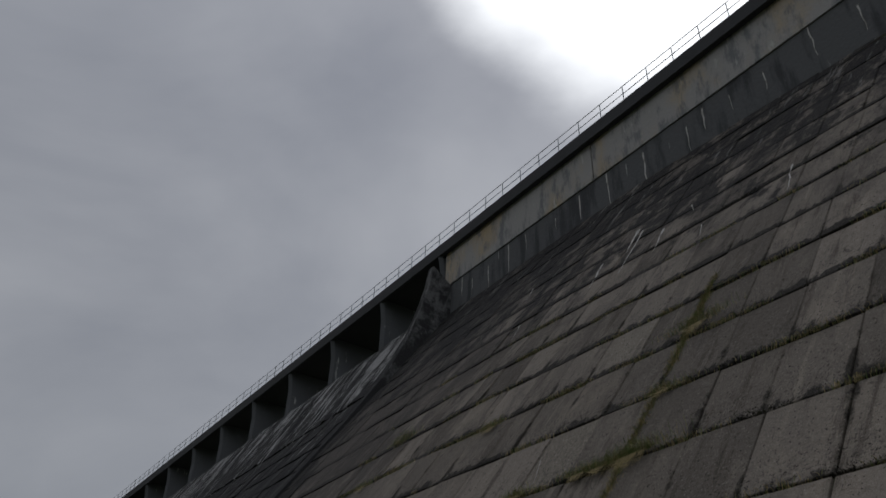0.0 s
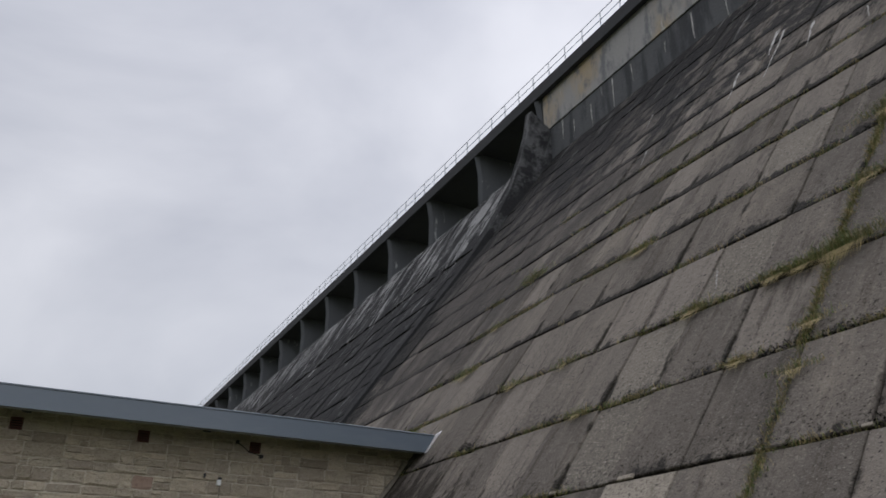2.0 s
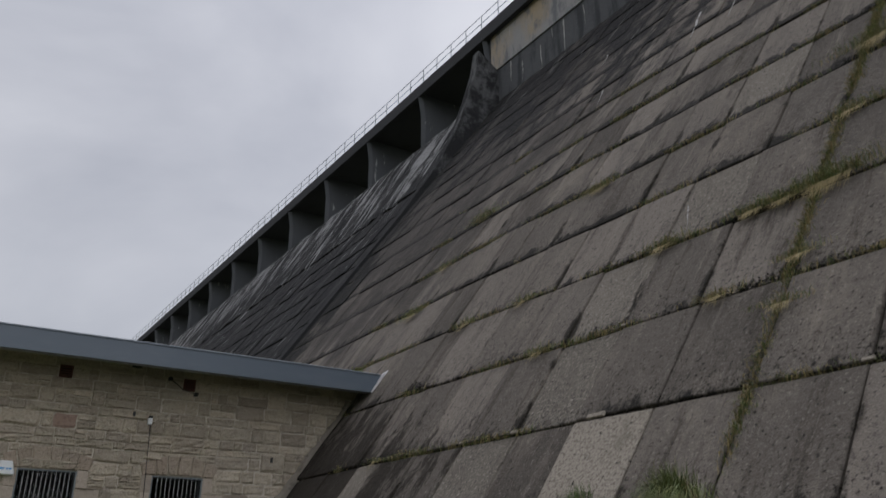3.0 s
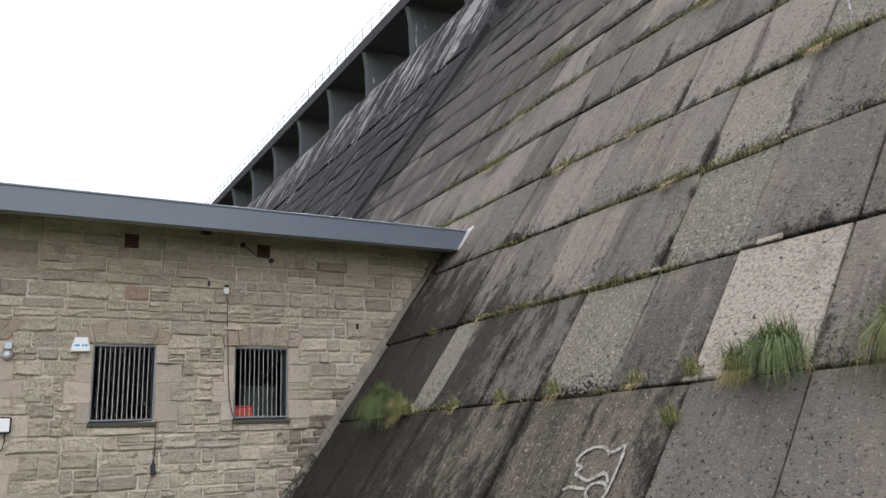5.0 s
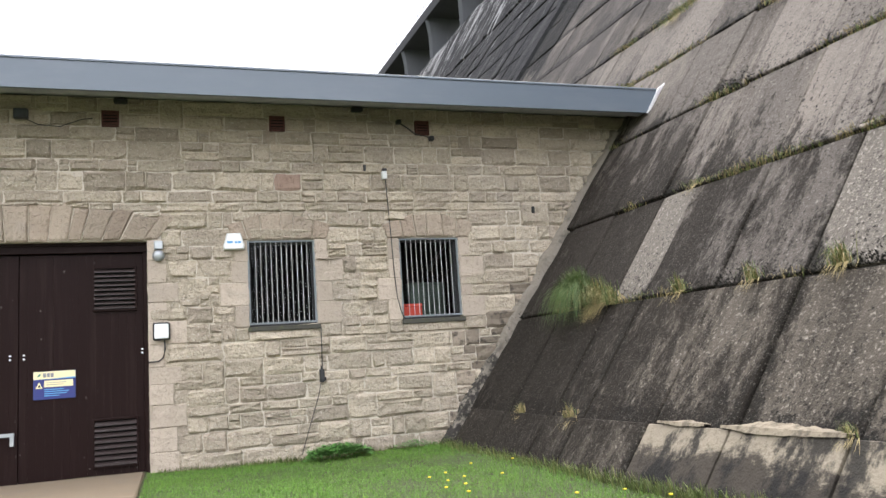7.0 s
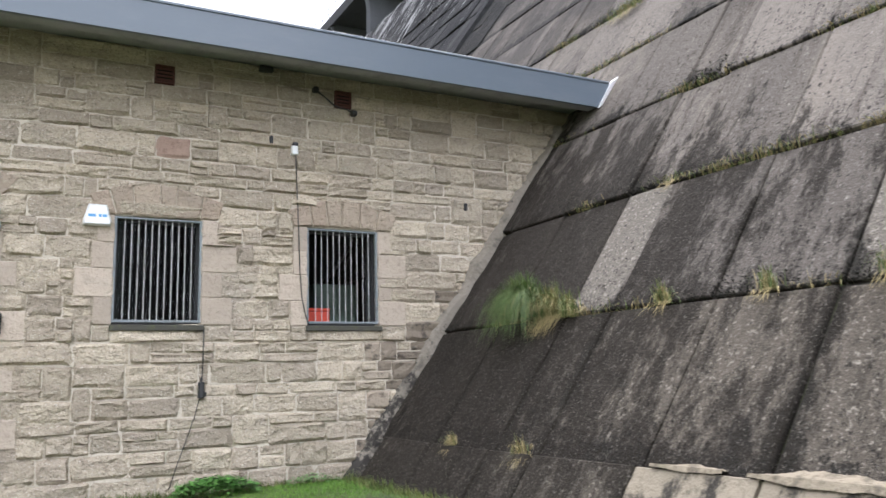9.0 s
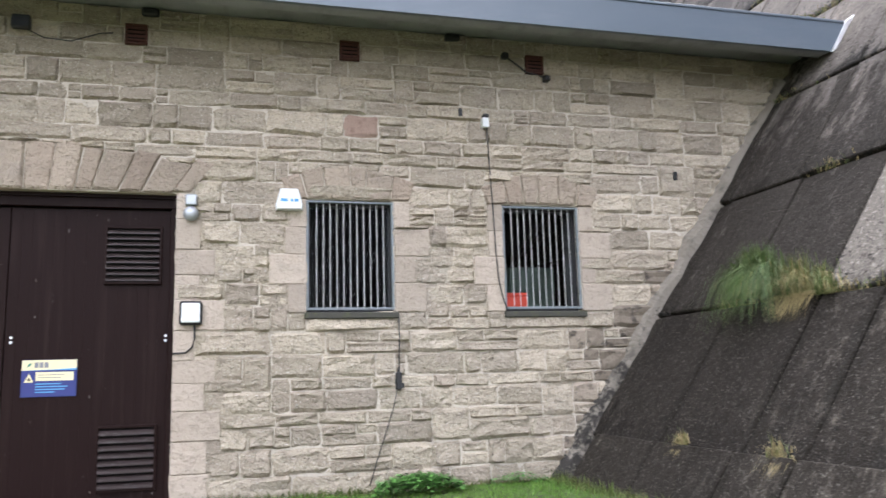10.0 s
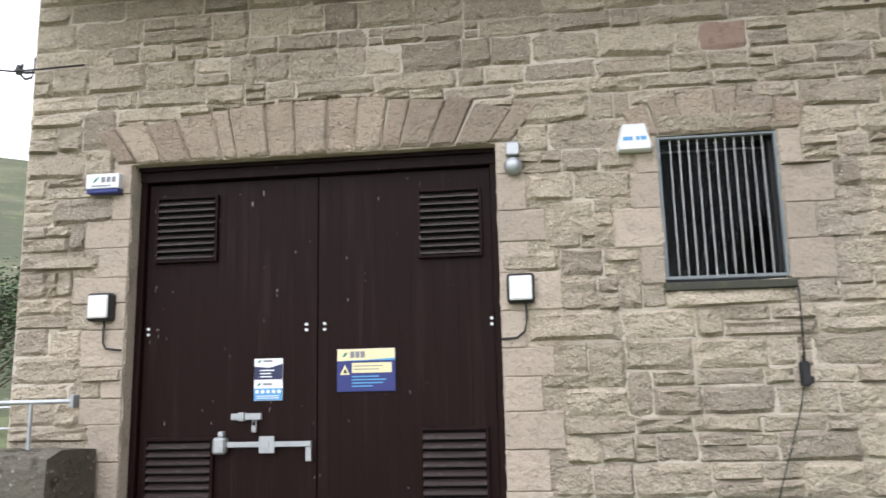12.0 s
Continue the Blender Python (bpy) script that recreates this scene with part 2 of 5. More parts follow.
M["upper_dark"] = material("damp_dark_concrete", (0.10, 0.102, 0.105), 0.8, layers=[
    ("noise", (0.5, 1.5, 0.25), 0.48, 0.66, (0.045, 0.046, 0.05), 0.8),
    ("noise", (3.0, 3.0, 0.35), 0.66, 0.72, (0.4, 0.4, 0.39), 0.6)], bump=[(6, 0.03)])
M["coping"] = material("dark_coping_concrete", (0.06, 0.06, 0.063), 0.85, layers=[
    ("noise", (1, 1, 2), 0.5, 0.7, (0.05, 0.05, 0.052), 0.7)], bump=[(8, 0.015)])
M["pier"] = material("grey_pier_concrete", (0.092, 0.095, 0.10), 0.85, layers=[
    ("noise", (1.2, 1.2, 0.3), 0.5, 0.68, (0.10, 0.105, 0.11), 0.8),
    ("noise", (3, 3, 0.6), 0.64, 0.7, (0.5, 0.5, 0.48), 0.5)], bump=[(6, 0.02)])
M["strip"] = material("cement_fillet", (0.22, 0.195, 0.16), 0.9, layers=[
    ("noise", (3, 3, 3), 0.52, 0.66, (0.10, 0.09, 0.075), 0.75),
    ("noise", (5, 5, 5), 0.54, 0.64, BLACK_ALGAE, 0.88, 9.0, [("Z", 0.3, 3.2, 0.14, -0.06)], 0.76)], bump=[(18, 0.03)])
M["plinth"] = material("spalled_plinth_concrete", (0.062, 0.053, 0.043), 0.9, spread=0.15, layers=[
    ("noise", (1.2, 1.0, 1.4), 0.52, 0.62, (0.31, 0.265, 0.20), 0.85, 12.0, [("Z", 0.15, 0.66, -0.12, 0.12)], 0.76),
    ("noise", (2.2, 2.6, 0.7), 0.45, 0.57, BLACK_ALGAE, 0.9, 10.0, [], 0.72)], bump=[(9, 0.025), (45, 0.01)])
GREY_GRIME = ("noise", (0.9, 0.9, 1.6), 0.50, 0.80, (0.27, 0.25, 0.23), 0.4, 10.0, [], 0.75)
STONE_RELIEF = [(7, 0.05), (22, 0.035), (48, 0.022)]
M["stone"] = material("rock_faced_sandstone", (0.485, 0.417, 0.318), 0.92, spread=0.19, hue=(0.362, 0.306, 0.238), layers=[
    ("noise", (4, 4, 7), 0.46, 0.72, (0.27, 0.224, 0.175), 0.75, 11.0, [], 0.76),
    ("noise", (0.5, 0.5, 0.5), 0.52, 0.75, (0.34, 0.30, 0.255), 0.45),
    GREY_GRIME,
    ("noise", (11, 11, 19), 0.56, 0.70, (0.17, 0.138, 0.106), 0.75, 8.0, [], 0.74),
    ("noise", (34, 34, 34), 0.54, 0.64, (0.28, 0.235, 0.185), 0.6, 4.0),
    ("noise", (50, 50, 50), 0.58, 0.66, (0.68, 0.62, 0.53), 0.6, 3.0)], bump=STONE_RELIEF)
M["arch"] = material("brown_arch_sandstone", (0.41, 0.338, 0.262), 0.9, spread=0.16, hue=(0.35, 0.278, 0.215), layers=[
    ("noise", (5, 5, 5), 0.5, 0.72, (0.26, 0.212, 0.165), 0.7, 10.0, [], 0.72), GREY_GRIME, ("noise", (20, 20, 24), 0.57, 0.72, (0.17, 0.138, 0.108), 0.75, 6.0)], bump=STONE_RELIEF)
M["quoin"] = material("dressed_sandstone", (0.46, 0.388, 0.312), 0.9, spread=0.14, layers=[
    GREY_GRIME,
    ("noise", (4, 4, 4), 0.5, 0.75, (0.30, 0.25, 0.195), 0.75, 9.0, [], 0.75),
    ("noise", (20, 20, 24), 0.56, 0.72, (0.23, 0.19, 0.15), 0.65, 5.0)], bump=[(8, 0.025), (24, 0.016), (60, 0.008)])
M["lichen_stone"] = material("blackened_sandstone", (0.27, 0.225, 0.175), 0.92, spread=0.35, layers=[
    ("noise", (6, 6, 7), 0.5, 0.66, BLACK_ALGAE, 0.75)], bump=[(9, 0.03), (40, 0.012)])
M["red_stone"] = material("reddish_sandstone", (0.33, 0.235, 0.185), 0.9, layers=[
    ("noise", (8, 8, 8), 0.5, 0.7, (0.2, 0.13, 0.1), 0.7)], bump=[(9, 0.03), (40, 0.012)])
M["mortar"] = material("lime_mortar", (0.57, 0.51, 0.42), 0.95, layers=[
    ("noise", (3, 3, 3), 0.5, 0.7, (0.36, 0.315, 0.25), 0.8), ("noise", (22, 22, 22), 0.55, 0.7, (0.26, 0.22, 0.175), 0.7, 4.0)], bump=[(12, 0.015), (30, 0.014)])
M["fascia"] = material("slate_blue_sheet_metal", (0.105, 0.13, 0.157), 0.36, 0.0, layers=[
    ("noise", (0.8, 2, 3), 0.45, 0.7, (0.13, 0.15, 0.175), 0.6)], bump=[(1.2, 0.01)])
M["soffit"] = material("weathered_soffit_board", (0.31, 0.315, 0.325), 0.8, layers=[("noise", (3, 1.2, 3), 0.45, 0.7, (0.20, 0.20, 0.205), 0.7, 8.0)])
M["flashing"] = material("lead_white_flashing", (0.72, 0.72, 0.72), 0.45, 0.2, layers=[("noise", (9, 9, 9), 0.5, 0.7, (0.5, 0.5, 0.5), 0.6)])
M["door"] = material("dark_brown_door_paint", (0.0135, 0.0058, 0.005), 0.5, spec=0.09, layers=[
    ("noise", (14, 14, 0.7), 0.5, 0.72, (0.026, 0.015, 0.013), 0.7),
    ("noise", (24, 24, 8), 0.735, 0.76, (0.30, 0.28, 0.26), 0.8, 2.0)], bump=[(25, 0.003)])
# lighter than the door paint, with the slats' grey highlights put into the colour
M["slat"] = material("highlighted_slat_paint", (0.035, 0.024, 0.022), 0.45, spec=0.4, layers=[
    ("noise", (10, 10, 40), 0.55, 0.7, (0.09, 0.08, 0.078), 0.7)])
M["galv"] = material("galvanised_steel", (0.42, 0.44, 0.45), 0.45, 0.55, layers=[
    ("noise", (18, 18, 18), 0.5, 0.7, (0.30, 0.31, 0.32), 0.6)])
M["frame"] = material("grey_painted_steel", (0.20, 0.225, 0.235), 0.5, 0.1, layers=[("noise", (9, 9, 9), 0.55, 0.7, (0.12, 0.12, 0.12), 0.6)])
M["bar"] = material("pale_steel_bar", (0.64, 0.64, 0.62), 0.5, 0.2, layers=[("noise", (20, 20, 5), 0.55, 0.7, (0.25, 0.22, 0.19), 0.6)])
M["sill"] = material("mossy_slate_sill", (0.075, 0.072, 0.06), 0.85, layers=[("noise", (8, 8, 8), 0.5, 0.68, (0.10, 0.11, 0.055), 0.7)], bump=[(30, 0.005)])
M["white"] = material("white_plastic", (0.78, 0.79, 0.78), 0.4, layers=[("noise", (7, 7, 7), 0.55, 0.75, (0.62, 0.61, 0.57), 0.5)])
M["black"] = material("black_plastic", (0.018, 0.018, 0.019), 0.5)
M["cable"] = material("black_cable", (0.03, 0.03, 0.03), 0.6)
M["vent"] = material("rust_red_air_brick", (0.10, 0.045, 0.038), 0.85, layers=[("noise", (20, 20, 20), 0.5, 0.7, (0.05, 0.03, 0.03), 0.7)])
# near-black colour standing in for the shade behind vent slats
M["hole"] = material("hollow_shade_black", (0.01, 0.009, 0.009), 0.95)
M["blue"] = material("dark_blue_sign_enamel", (0.012, 0.022, 0.16), 0.4)
M["navy"] = material("navy_sign_print", (0.012, 0.018, 0.07), 0.4)
M["cyan"] = material("light_blue_sign_print", (0.09, 0.33, 0.62), 0.4)
M["cream"] = material("cream_sign_print", (0.80, 0.71, 0.42), 0.4)
M["paper"] = material("white_sign_print", (0.80, 0.82, 0.84), 0.4)
M["ink"] = material("grey_sign_print", (0.22, 0.22, 0.24), 0.5)
M["green"] = material("green_sign_print", (0.05, 0.22, 0.16), 0.5)
# plaster near black: the unlit look of the rooms is in its colour
M["room"] = material("shade_dark_plaster", (0.07, 0.072, 0.07), 0.9, layers=[("noise", (2, 2, 2), 0.5, 0.7, (0.045, 0.046, 0.045), 0.5)])
M["red"] = material("red_painted_metal", (0.62, 0.05, 0.02), 0.5)
M["locker"] = material("green_grey_locker_paint", (0.05, 0.07, 0.05), 0.5)
M["soil"] = material("grassy_soil", (0.074, 0.084, 0.046), 0.95, layers=[
    ("noise", (0.6, 0.6, 0.6), 0.45, 0.7, (0.09, 0.108, 0.045), 0.8),
    ("noise", (5, 5, 5), 0.55, 0.7, (0.05, 0.05, 0.02), 0.6)], bump=[(8, 0.06)])
M["blade"] = material("fresh_grass_blade", (0.10, 0.225, 0.024), 0.6, spread=0.45, hue=(0.15, 0.26, 0.035), layers=[
    ("noise", (0.7, 0.7, 0.7), 0.5, 0.7, (0.14, 0.26, 0.03), 0.6)])
M["tuft"] = material("wild_grass_blade", (0.095, 0.135, 0.032), 0.65, spread=0.45, hue=(0.19, 0.185, 0.065))
M["lush"] = material("lush_grass_blade", (0.07, 0.122, 0.028), 0.6, spread=0.5, hue=(0.13, 0.165, 0.05))
M["straw"] = material("dry_grass_blade", (0.33, 0.26, 0.12), 0.7, spread=0.35)
M["moss"] = material("yellow_green_moss", (0.19, 0.20, 0.05), 0.95, spread=0.3, bump=[(30, 0.02)])
M["nettle"] = material("nettle_leaf", (0.09, 0.23, 0.045), 0.55, spread=0.4)
M["petal"] = material("yellow_petal", (0.8, 0.62, 0.03), 0.6)
M["paving"] = material("worn_concrete_paving", (0.21, 0.165, 0.115), 0.9, layers=[
    ("noise", (2, 2, 2), 0.5, 0.7, (0.19, 0.155, 0.115), 0.7), ("noise", (25, 25, 25), 0.6, 0.7, (0.12, 0.1, 0.08), 0.5)], bump=[(14, 0.015)])
M["block"] = material("lichened_concrete_block", (0.13, 0.118, 0.095), 0.92, layers=[
    ("noise", (5, 5, 5), 0.5, 0.62, (0.05, 0.045, 0.035), 0.85, 8.0), ("noise", (16, 16, 16), 0.6, 0.68, (0.5, 0.48, 0.42), 0.6)], bump=[(16, 0.03)])
M["hill"] = material("rough_hill_pasture", (0.05, 0.056, 0.034), 0.95, layers=[
    ("noise", (0.02, 0.02, 0.04), 0.45, 0.62, (0.085, 0.087, 0.055), 0.9), ("noise", (0.12, 0.12, 0.12), 0.55, 0.66, (0.07, 0.095, 0.04), 0.8),
    ("noise", (0.3, 0.3, 0.3), 0.66, 0.7, (0.3, 0.29, 0.27), 0.7)], bump=[(0.3, 0.8)])
M["leaf"] = material("tree_leaf", (0.035, 0.07, 0.02), 0.6, spread=0.5)
M["bark"] = material("grey_bark", (0.12, 0.10, 0.08), 0.9, bump=[(12, 0.03)])
M["graffiti"] = material("white_spray_paint", (0.36, 0.345, 0.315), 0.85, layers=[("noise", (22, 22, 22), 0.44, 0.58, (0.17, 0.15, 0.128), 0.9, 8.0, [], 0.75)])
M["limescale"] = material("white_lime_streak", (0.42, 0.41, 0.39), 0.85, layers=[("noise", (8, 8, 3), 0.48, 0.6, (0.17, 0.16, 0.145), 0.9)])
M["spall"] = material("tan_spalled_concrete", (0.28, 0.237, 0.175), 0.92, layers=[
    ("noise", (7, 7, 7), 0.46, 0.60, (0.14, 0.118, 0.09), 0.9, 9.0, [], 0.75)], bump=[(14, 0.03)])
M["patch"] = material("bright_exposed_aggregate", (0.30, 0.265, 0.22), 0.92, layers=[
    ("noise", (1.5, 1.5, 1.2), 0.5, 0.68, (0.19, 0.168, 0.135), 0.85, 9.0, [], 0.75), ("noise", (24, 24, 24), 0.48, 0.62, (0.15, 0.13, 0.107), 0.85, 4.0), ("noise", (11, 11, 11), 0.67, 0.72, BLACK_ALGAE, 0.9, 2.0)], bump=[(30, 0.02)])

# ---- mesh helpers ----


class Shape:
    """Collects corners and faces of one mesh."""

    def __init__(self):
        self.v, self.f, self.above, self.seam = [], [], [], []

    def add(self, pts, faces):
        k = len(self.v)
        self.v += [tuple(p) for p in pts]
        self.f += [tuple(k + i for i in f) for f in faces]
        return self

    def box(self, x0, x1, y0, y1, z0, z1, c=0.0):
        """A box with its upright and level edges chamfered by c."""
        if c <= 0:
            p = [(x, y, z) for x in (x0, x1) for y in (y0, y1) for z in (z0, z1)]
            return self.add(p, [(0, 1, 3, 2), (4, 6, 7, 5), (0, 4, 5, 1), (2, 3, 7, 6), (0, 2, 6, 4), (1, 5, 7, 3)])
        bm = bmesh.new()
        bmesh.ops.create_cube(bm, size=1.0, matrix=Matrix.Translation(((x0 + x1) / 2, (y0 + y1) / 2, (z0 + z1) / 2)) @ Matrix.Diagonal((x1 - x0, y1 - y0, z1 - z0, 1)))
        bmesh.ops.bevel(bm, geom=bm.edges[:], offset=c, segments=1, affect="EDGES")
        bm.verts.index_update()
        self.add([v.co for v in bm.verts], [[v.index for v in f.verts] for f in bm.faces])
        bm.free()
        return self

    def tube(self, pts, r, n=8, cap=True):
        """A round bar along a chain of points; r may be one radius or one for each point."""
        pts = [Vector(p) for p in pts]
        rs = r if isinstance(r, (list, tuple)) else [r] * len(pts)
        k = len(self.v)
        for i, p in enumerate(pts):
            way = (pts[min(i + 1, len(pts) - 1)] - pts[max(i - 1, 0)]).normalized()
            side = way.cross(Vector((0, 0, 1)) if abs(way.z) < 0.9 else Vector((1, 0, 0))).normalized()
            up = side.cross(way)
            for j in range(n):
                a = 2 * math.pi * j / n
                self.v.append(tuple(p + (side * math.cos(a) + up * math.sin(a)) * rs[i]))
        for i in range(len(pts) - 1):
            for j in range(n):
                a, b = k + i * n + j, k + i * n + (j + 1) % n
                self.f.append((a, b, b + n, a + n))
        if cap:
            self.f.append(tuple(k + j for j in reversed(range(n))))
            self.f.append(tuple(k + (len(pts) - 1) * n + j for j in range(n)))
        return self

    def mesh(self, name, mat, smooth=False):
        me = bpy.data.meshes.new(name)
        me.from_pydata(self.v, [], self.f)
        if self.above:      # height over the joint below, for stains that rise from it
            me.attributes.new("above", "FLOAT", "POINT").data.foreach_set("value", self.above)
            me.attributes.new("seam", "FLOAT", "POINT").data.foreach_set("value", self.seam)
        me.materials.append(mat)
        if smooth:
            for p in me.polygons:
                p.use_smooth = True
        me.update()
        return me


def part(name, shape, mat, parent=None, label="", smooth=False):
    ob = new(name, shape.mesh(name, mat, smooth))
    ob.parent = parent
    if label:
        ob["label"] = label
    return ob


def thing(name, label, category, group="", kind="", at=(0, 0, 0)):
    ob = new(name)
    ob.location = at
    ob.empty_display_size = 0.1
    return tagged(ob, label, category, group, kind)


def solid(name, shape, mat, label, category, group="", kind="", smooth=False):
    return tagged(part(name, shape, mat, None, "", smooth), label, category, group, kind)


rng = random.Random(7)

# ---- the dam: plan and slope ----
WALL_Y = 21.18          # front of the stone building
GROUND = 0.12
SLOPE = 0.6986          # run for each metre of rise


def bend(y):
    return -0.0739 * y if y < 18 else -1.33 - 0.032 * (y - 18)


def face(y, z, h=0.0):
    """A point of the sloping face, h metres out of it."""
    return (6.288 + SLOPE * z + bend(y) - 0.820 * h, y, z + 0.573 * h)


def crest_x(y):
    return 23.1 - 0.032 * y


COURSES = [0.64, 2.12, 3.65, 5.18, 6.73] + [6.73 + 1.55 * i for i in range(1, 12)] + [25.3]
SEAMS = [-4.1 + 1.345 * i for i in range(9)] + [8.03, 9.38, 10.74, 12.12, 13.44, 14.76, 16.0, 17.38, 18.15, 19.45, 20.8] + [20.8 + 1.36 * i for i in range(1, 9)]
SPILL_Y = 33.2


def build_dam():
    dam = Shape()
    ys = [-40 + 4 * i for i in range(18)] + [SPILL_Y]
    zs = [-1, 5, 12, 18, 25.6]
    p = [face(y, z, -0.05) for y in ys for z in zs]
    n = len(zs)
    dam.add(p, [(i * n + j, (i + 1) * n + j, (i + 1) * n + j + 1, i * n + j + 1) for i in range(len(ys) - 1) for j in range(n - 1)])
    # the body behind it
    p = [(crest_x(y) + dx, y, z) for y in (-40, 150) for dx, z in ((-0.4, -2), (-0.4, 24.0), (4.5, 24.0), (4.5, -2))]
    dam.add(p, [(0, 1, 5, 4), (1, 2, 6, 5), (2, 3, 7, 6), (0, 3, 2, 1), (4, 5, 6, 7)])
    return solid("dam_wall", dam, M["joint"], "sloping downstream face of a concrete slab gravity dam", "dam", kind="structure")


dam_wall = build_dam()


def build_crest():
    ys = (-40.0, SPILL_Y)
    s = Shape()
    p = [(crest_x(y) + dx, y, z) for y in ys for dx, z in ((0, 24.2), (0, 27.1), (2.5, 27.1), (2.5, 24.2))]
    quad = [(0, 1, 5, 4), (1, 2, 6, 5), (2, 3, 7, 6), (3, 0, 4, 7), (0, 3, 2, 1), (4, 5, 6, 7)]
    s.add(p, quad)
    solid("wall_crest_lower", s, M["upper_dark"], "damp dark concrete band below the dam crest", "wall", kind="structure")
    light = thing("wall_crest_upper", "pale stained concrete panels under the dam crest", "wall", kind="structure")
    cuts = [-40, -22, -8, 6.5, 20.8, SPILL_Y]
    for a, b in zip(cuts, cuts[1:]):
        s = Shape()
        p = [(crest_x(y) + dx, y, z) for y in (a + 0.04, b - 0.04) for dx, z in ((-0.07, 27.1), (-0.07, 29.6), (2.5, 29.6), (2.5, 27.1))]
        part("panel", s.add(p, quad), M["upper_light"], light)
    s = Shape()
    p = [(crest_x(y) + dx, y, z) for y in (-40.0, 150.0) for dx, z in ((-0.4, 29.62), (-0.4, 30.2), (4.4, 30.2), (4.4, 29.62))]
    p += [(crest_x(y) + dx, y, z) for y in (-40.0, 150.0) for dx, z in ((-0.4, 29.42), (-0.4, 29.618), (-0.08, 29.618), (-0.08, 29.46))]
    solid("crest_walkway", s.add(p, quad + [tuple(i + 8 for i in q) for q in quad]), M["coping"], "dark concrete crest walkway slab along the dam top", "walkway", kind="structure")
    r = random.Random(61)
    drips = thing("lime_drips", "white lime drips down the damp band under the crest", "stain", kind="structure")
    y = -6.0
    while y < SPILL_Y - 0.4:
        top, low, w = r.uniform(26.4, 27.08), r.uniform(24.6, 25.9), r.uniform(0.03, 0.09)
        wob = [r.uniform(-0.04, 0.04) for _ in range(5)]
        q = []
        for k in range(5):
            z = top + (low - top) * k / 4
            half = w * (1.0 - 0.18 * k) * r.uniform(0.5, 1.0)
            q += [(crest_x(y) - 0.004, y + wob[k] - half, z), (crest_x(y) - 0.004, y + wob[k] + half, z)]
        part("drip", Shape().add(q, [(2 * k, 2 * k + 1, 2 * k + 3, 2 * k + 2) for k in range(4)]), M["limescale"], drips)
        y += r.uniform(0.8, 2.6)
    rail = thing("guard_rail", "thin grey steel guard rail along the dam crest", "railing", at=(crest_x(20), 20, 30.2))
    y = -20.6
    data = Shape().tube([(0, 0, 0), (0, 0, 1.05)], 0.025, 6).mesh("post", M["frame"])
    while y < 148:
        ob = new("post", data)
        ob.parent = rail
        ob.location = (crest_x(y) - 0.28 - crest_x(20), y - 20, 0)
        y += 1.55
    for h in (0.55, 1.05):
        part("rail", Shape().tube([(crest_x(yy) - 0.28 - crest_x(20), yy - 20, h) for yy in (-22, 40, 149)], 0.021, 6), M["frame"], rail)


build_crest()


OGEE = [(3.2, 26.6), (1.6, 26.85), (0.5, 26.5), (-0.4, 25.6), (-1.1, 24.5), (-1.85, 23.2), (-2.6, 21.9), (-3.42, 20.5), (-4.12, 19.4)]
PIERS = [SPILL_Y + 0.35 + 6.75 * i for i in range(17)]


def build_spillway():
    sp = Shape()
    ys = [SPILL_Y - 0.5 + 0.75 * i for i in range(156)]
    r = random.Random(3)
    p = []
    prof = OGEE + [(None, OGEE[-1][1] - 0.05), (None, 10.0), (None, -0.5)]
    for y in ys:
        for dx, zz in prof:
            h = r.uniform(-0.05, 0.05)
            p.append(face(y, zz, -0.06) if dx is None else (crest_x(y) + dx - h, y, zz + h))
    n = len(prof)
    sp.add(p, [(i * n + j, i * n + j + 1, (i + 1) * n + j + 1, (i + 1) * n + j) for i in range(len(ys) - 1) for j in range(n - 1)])
    sp.above, sp.seam = [2.0] * len(p), [1.0] * len(p)
    return solid("spillway_chute", sp, M["chute"], "dark streaked concrete spillway chute of the dam", "spillway", kind="structure")


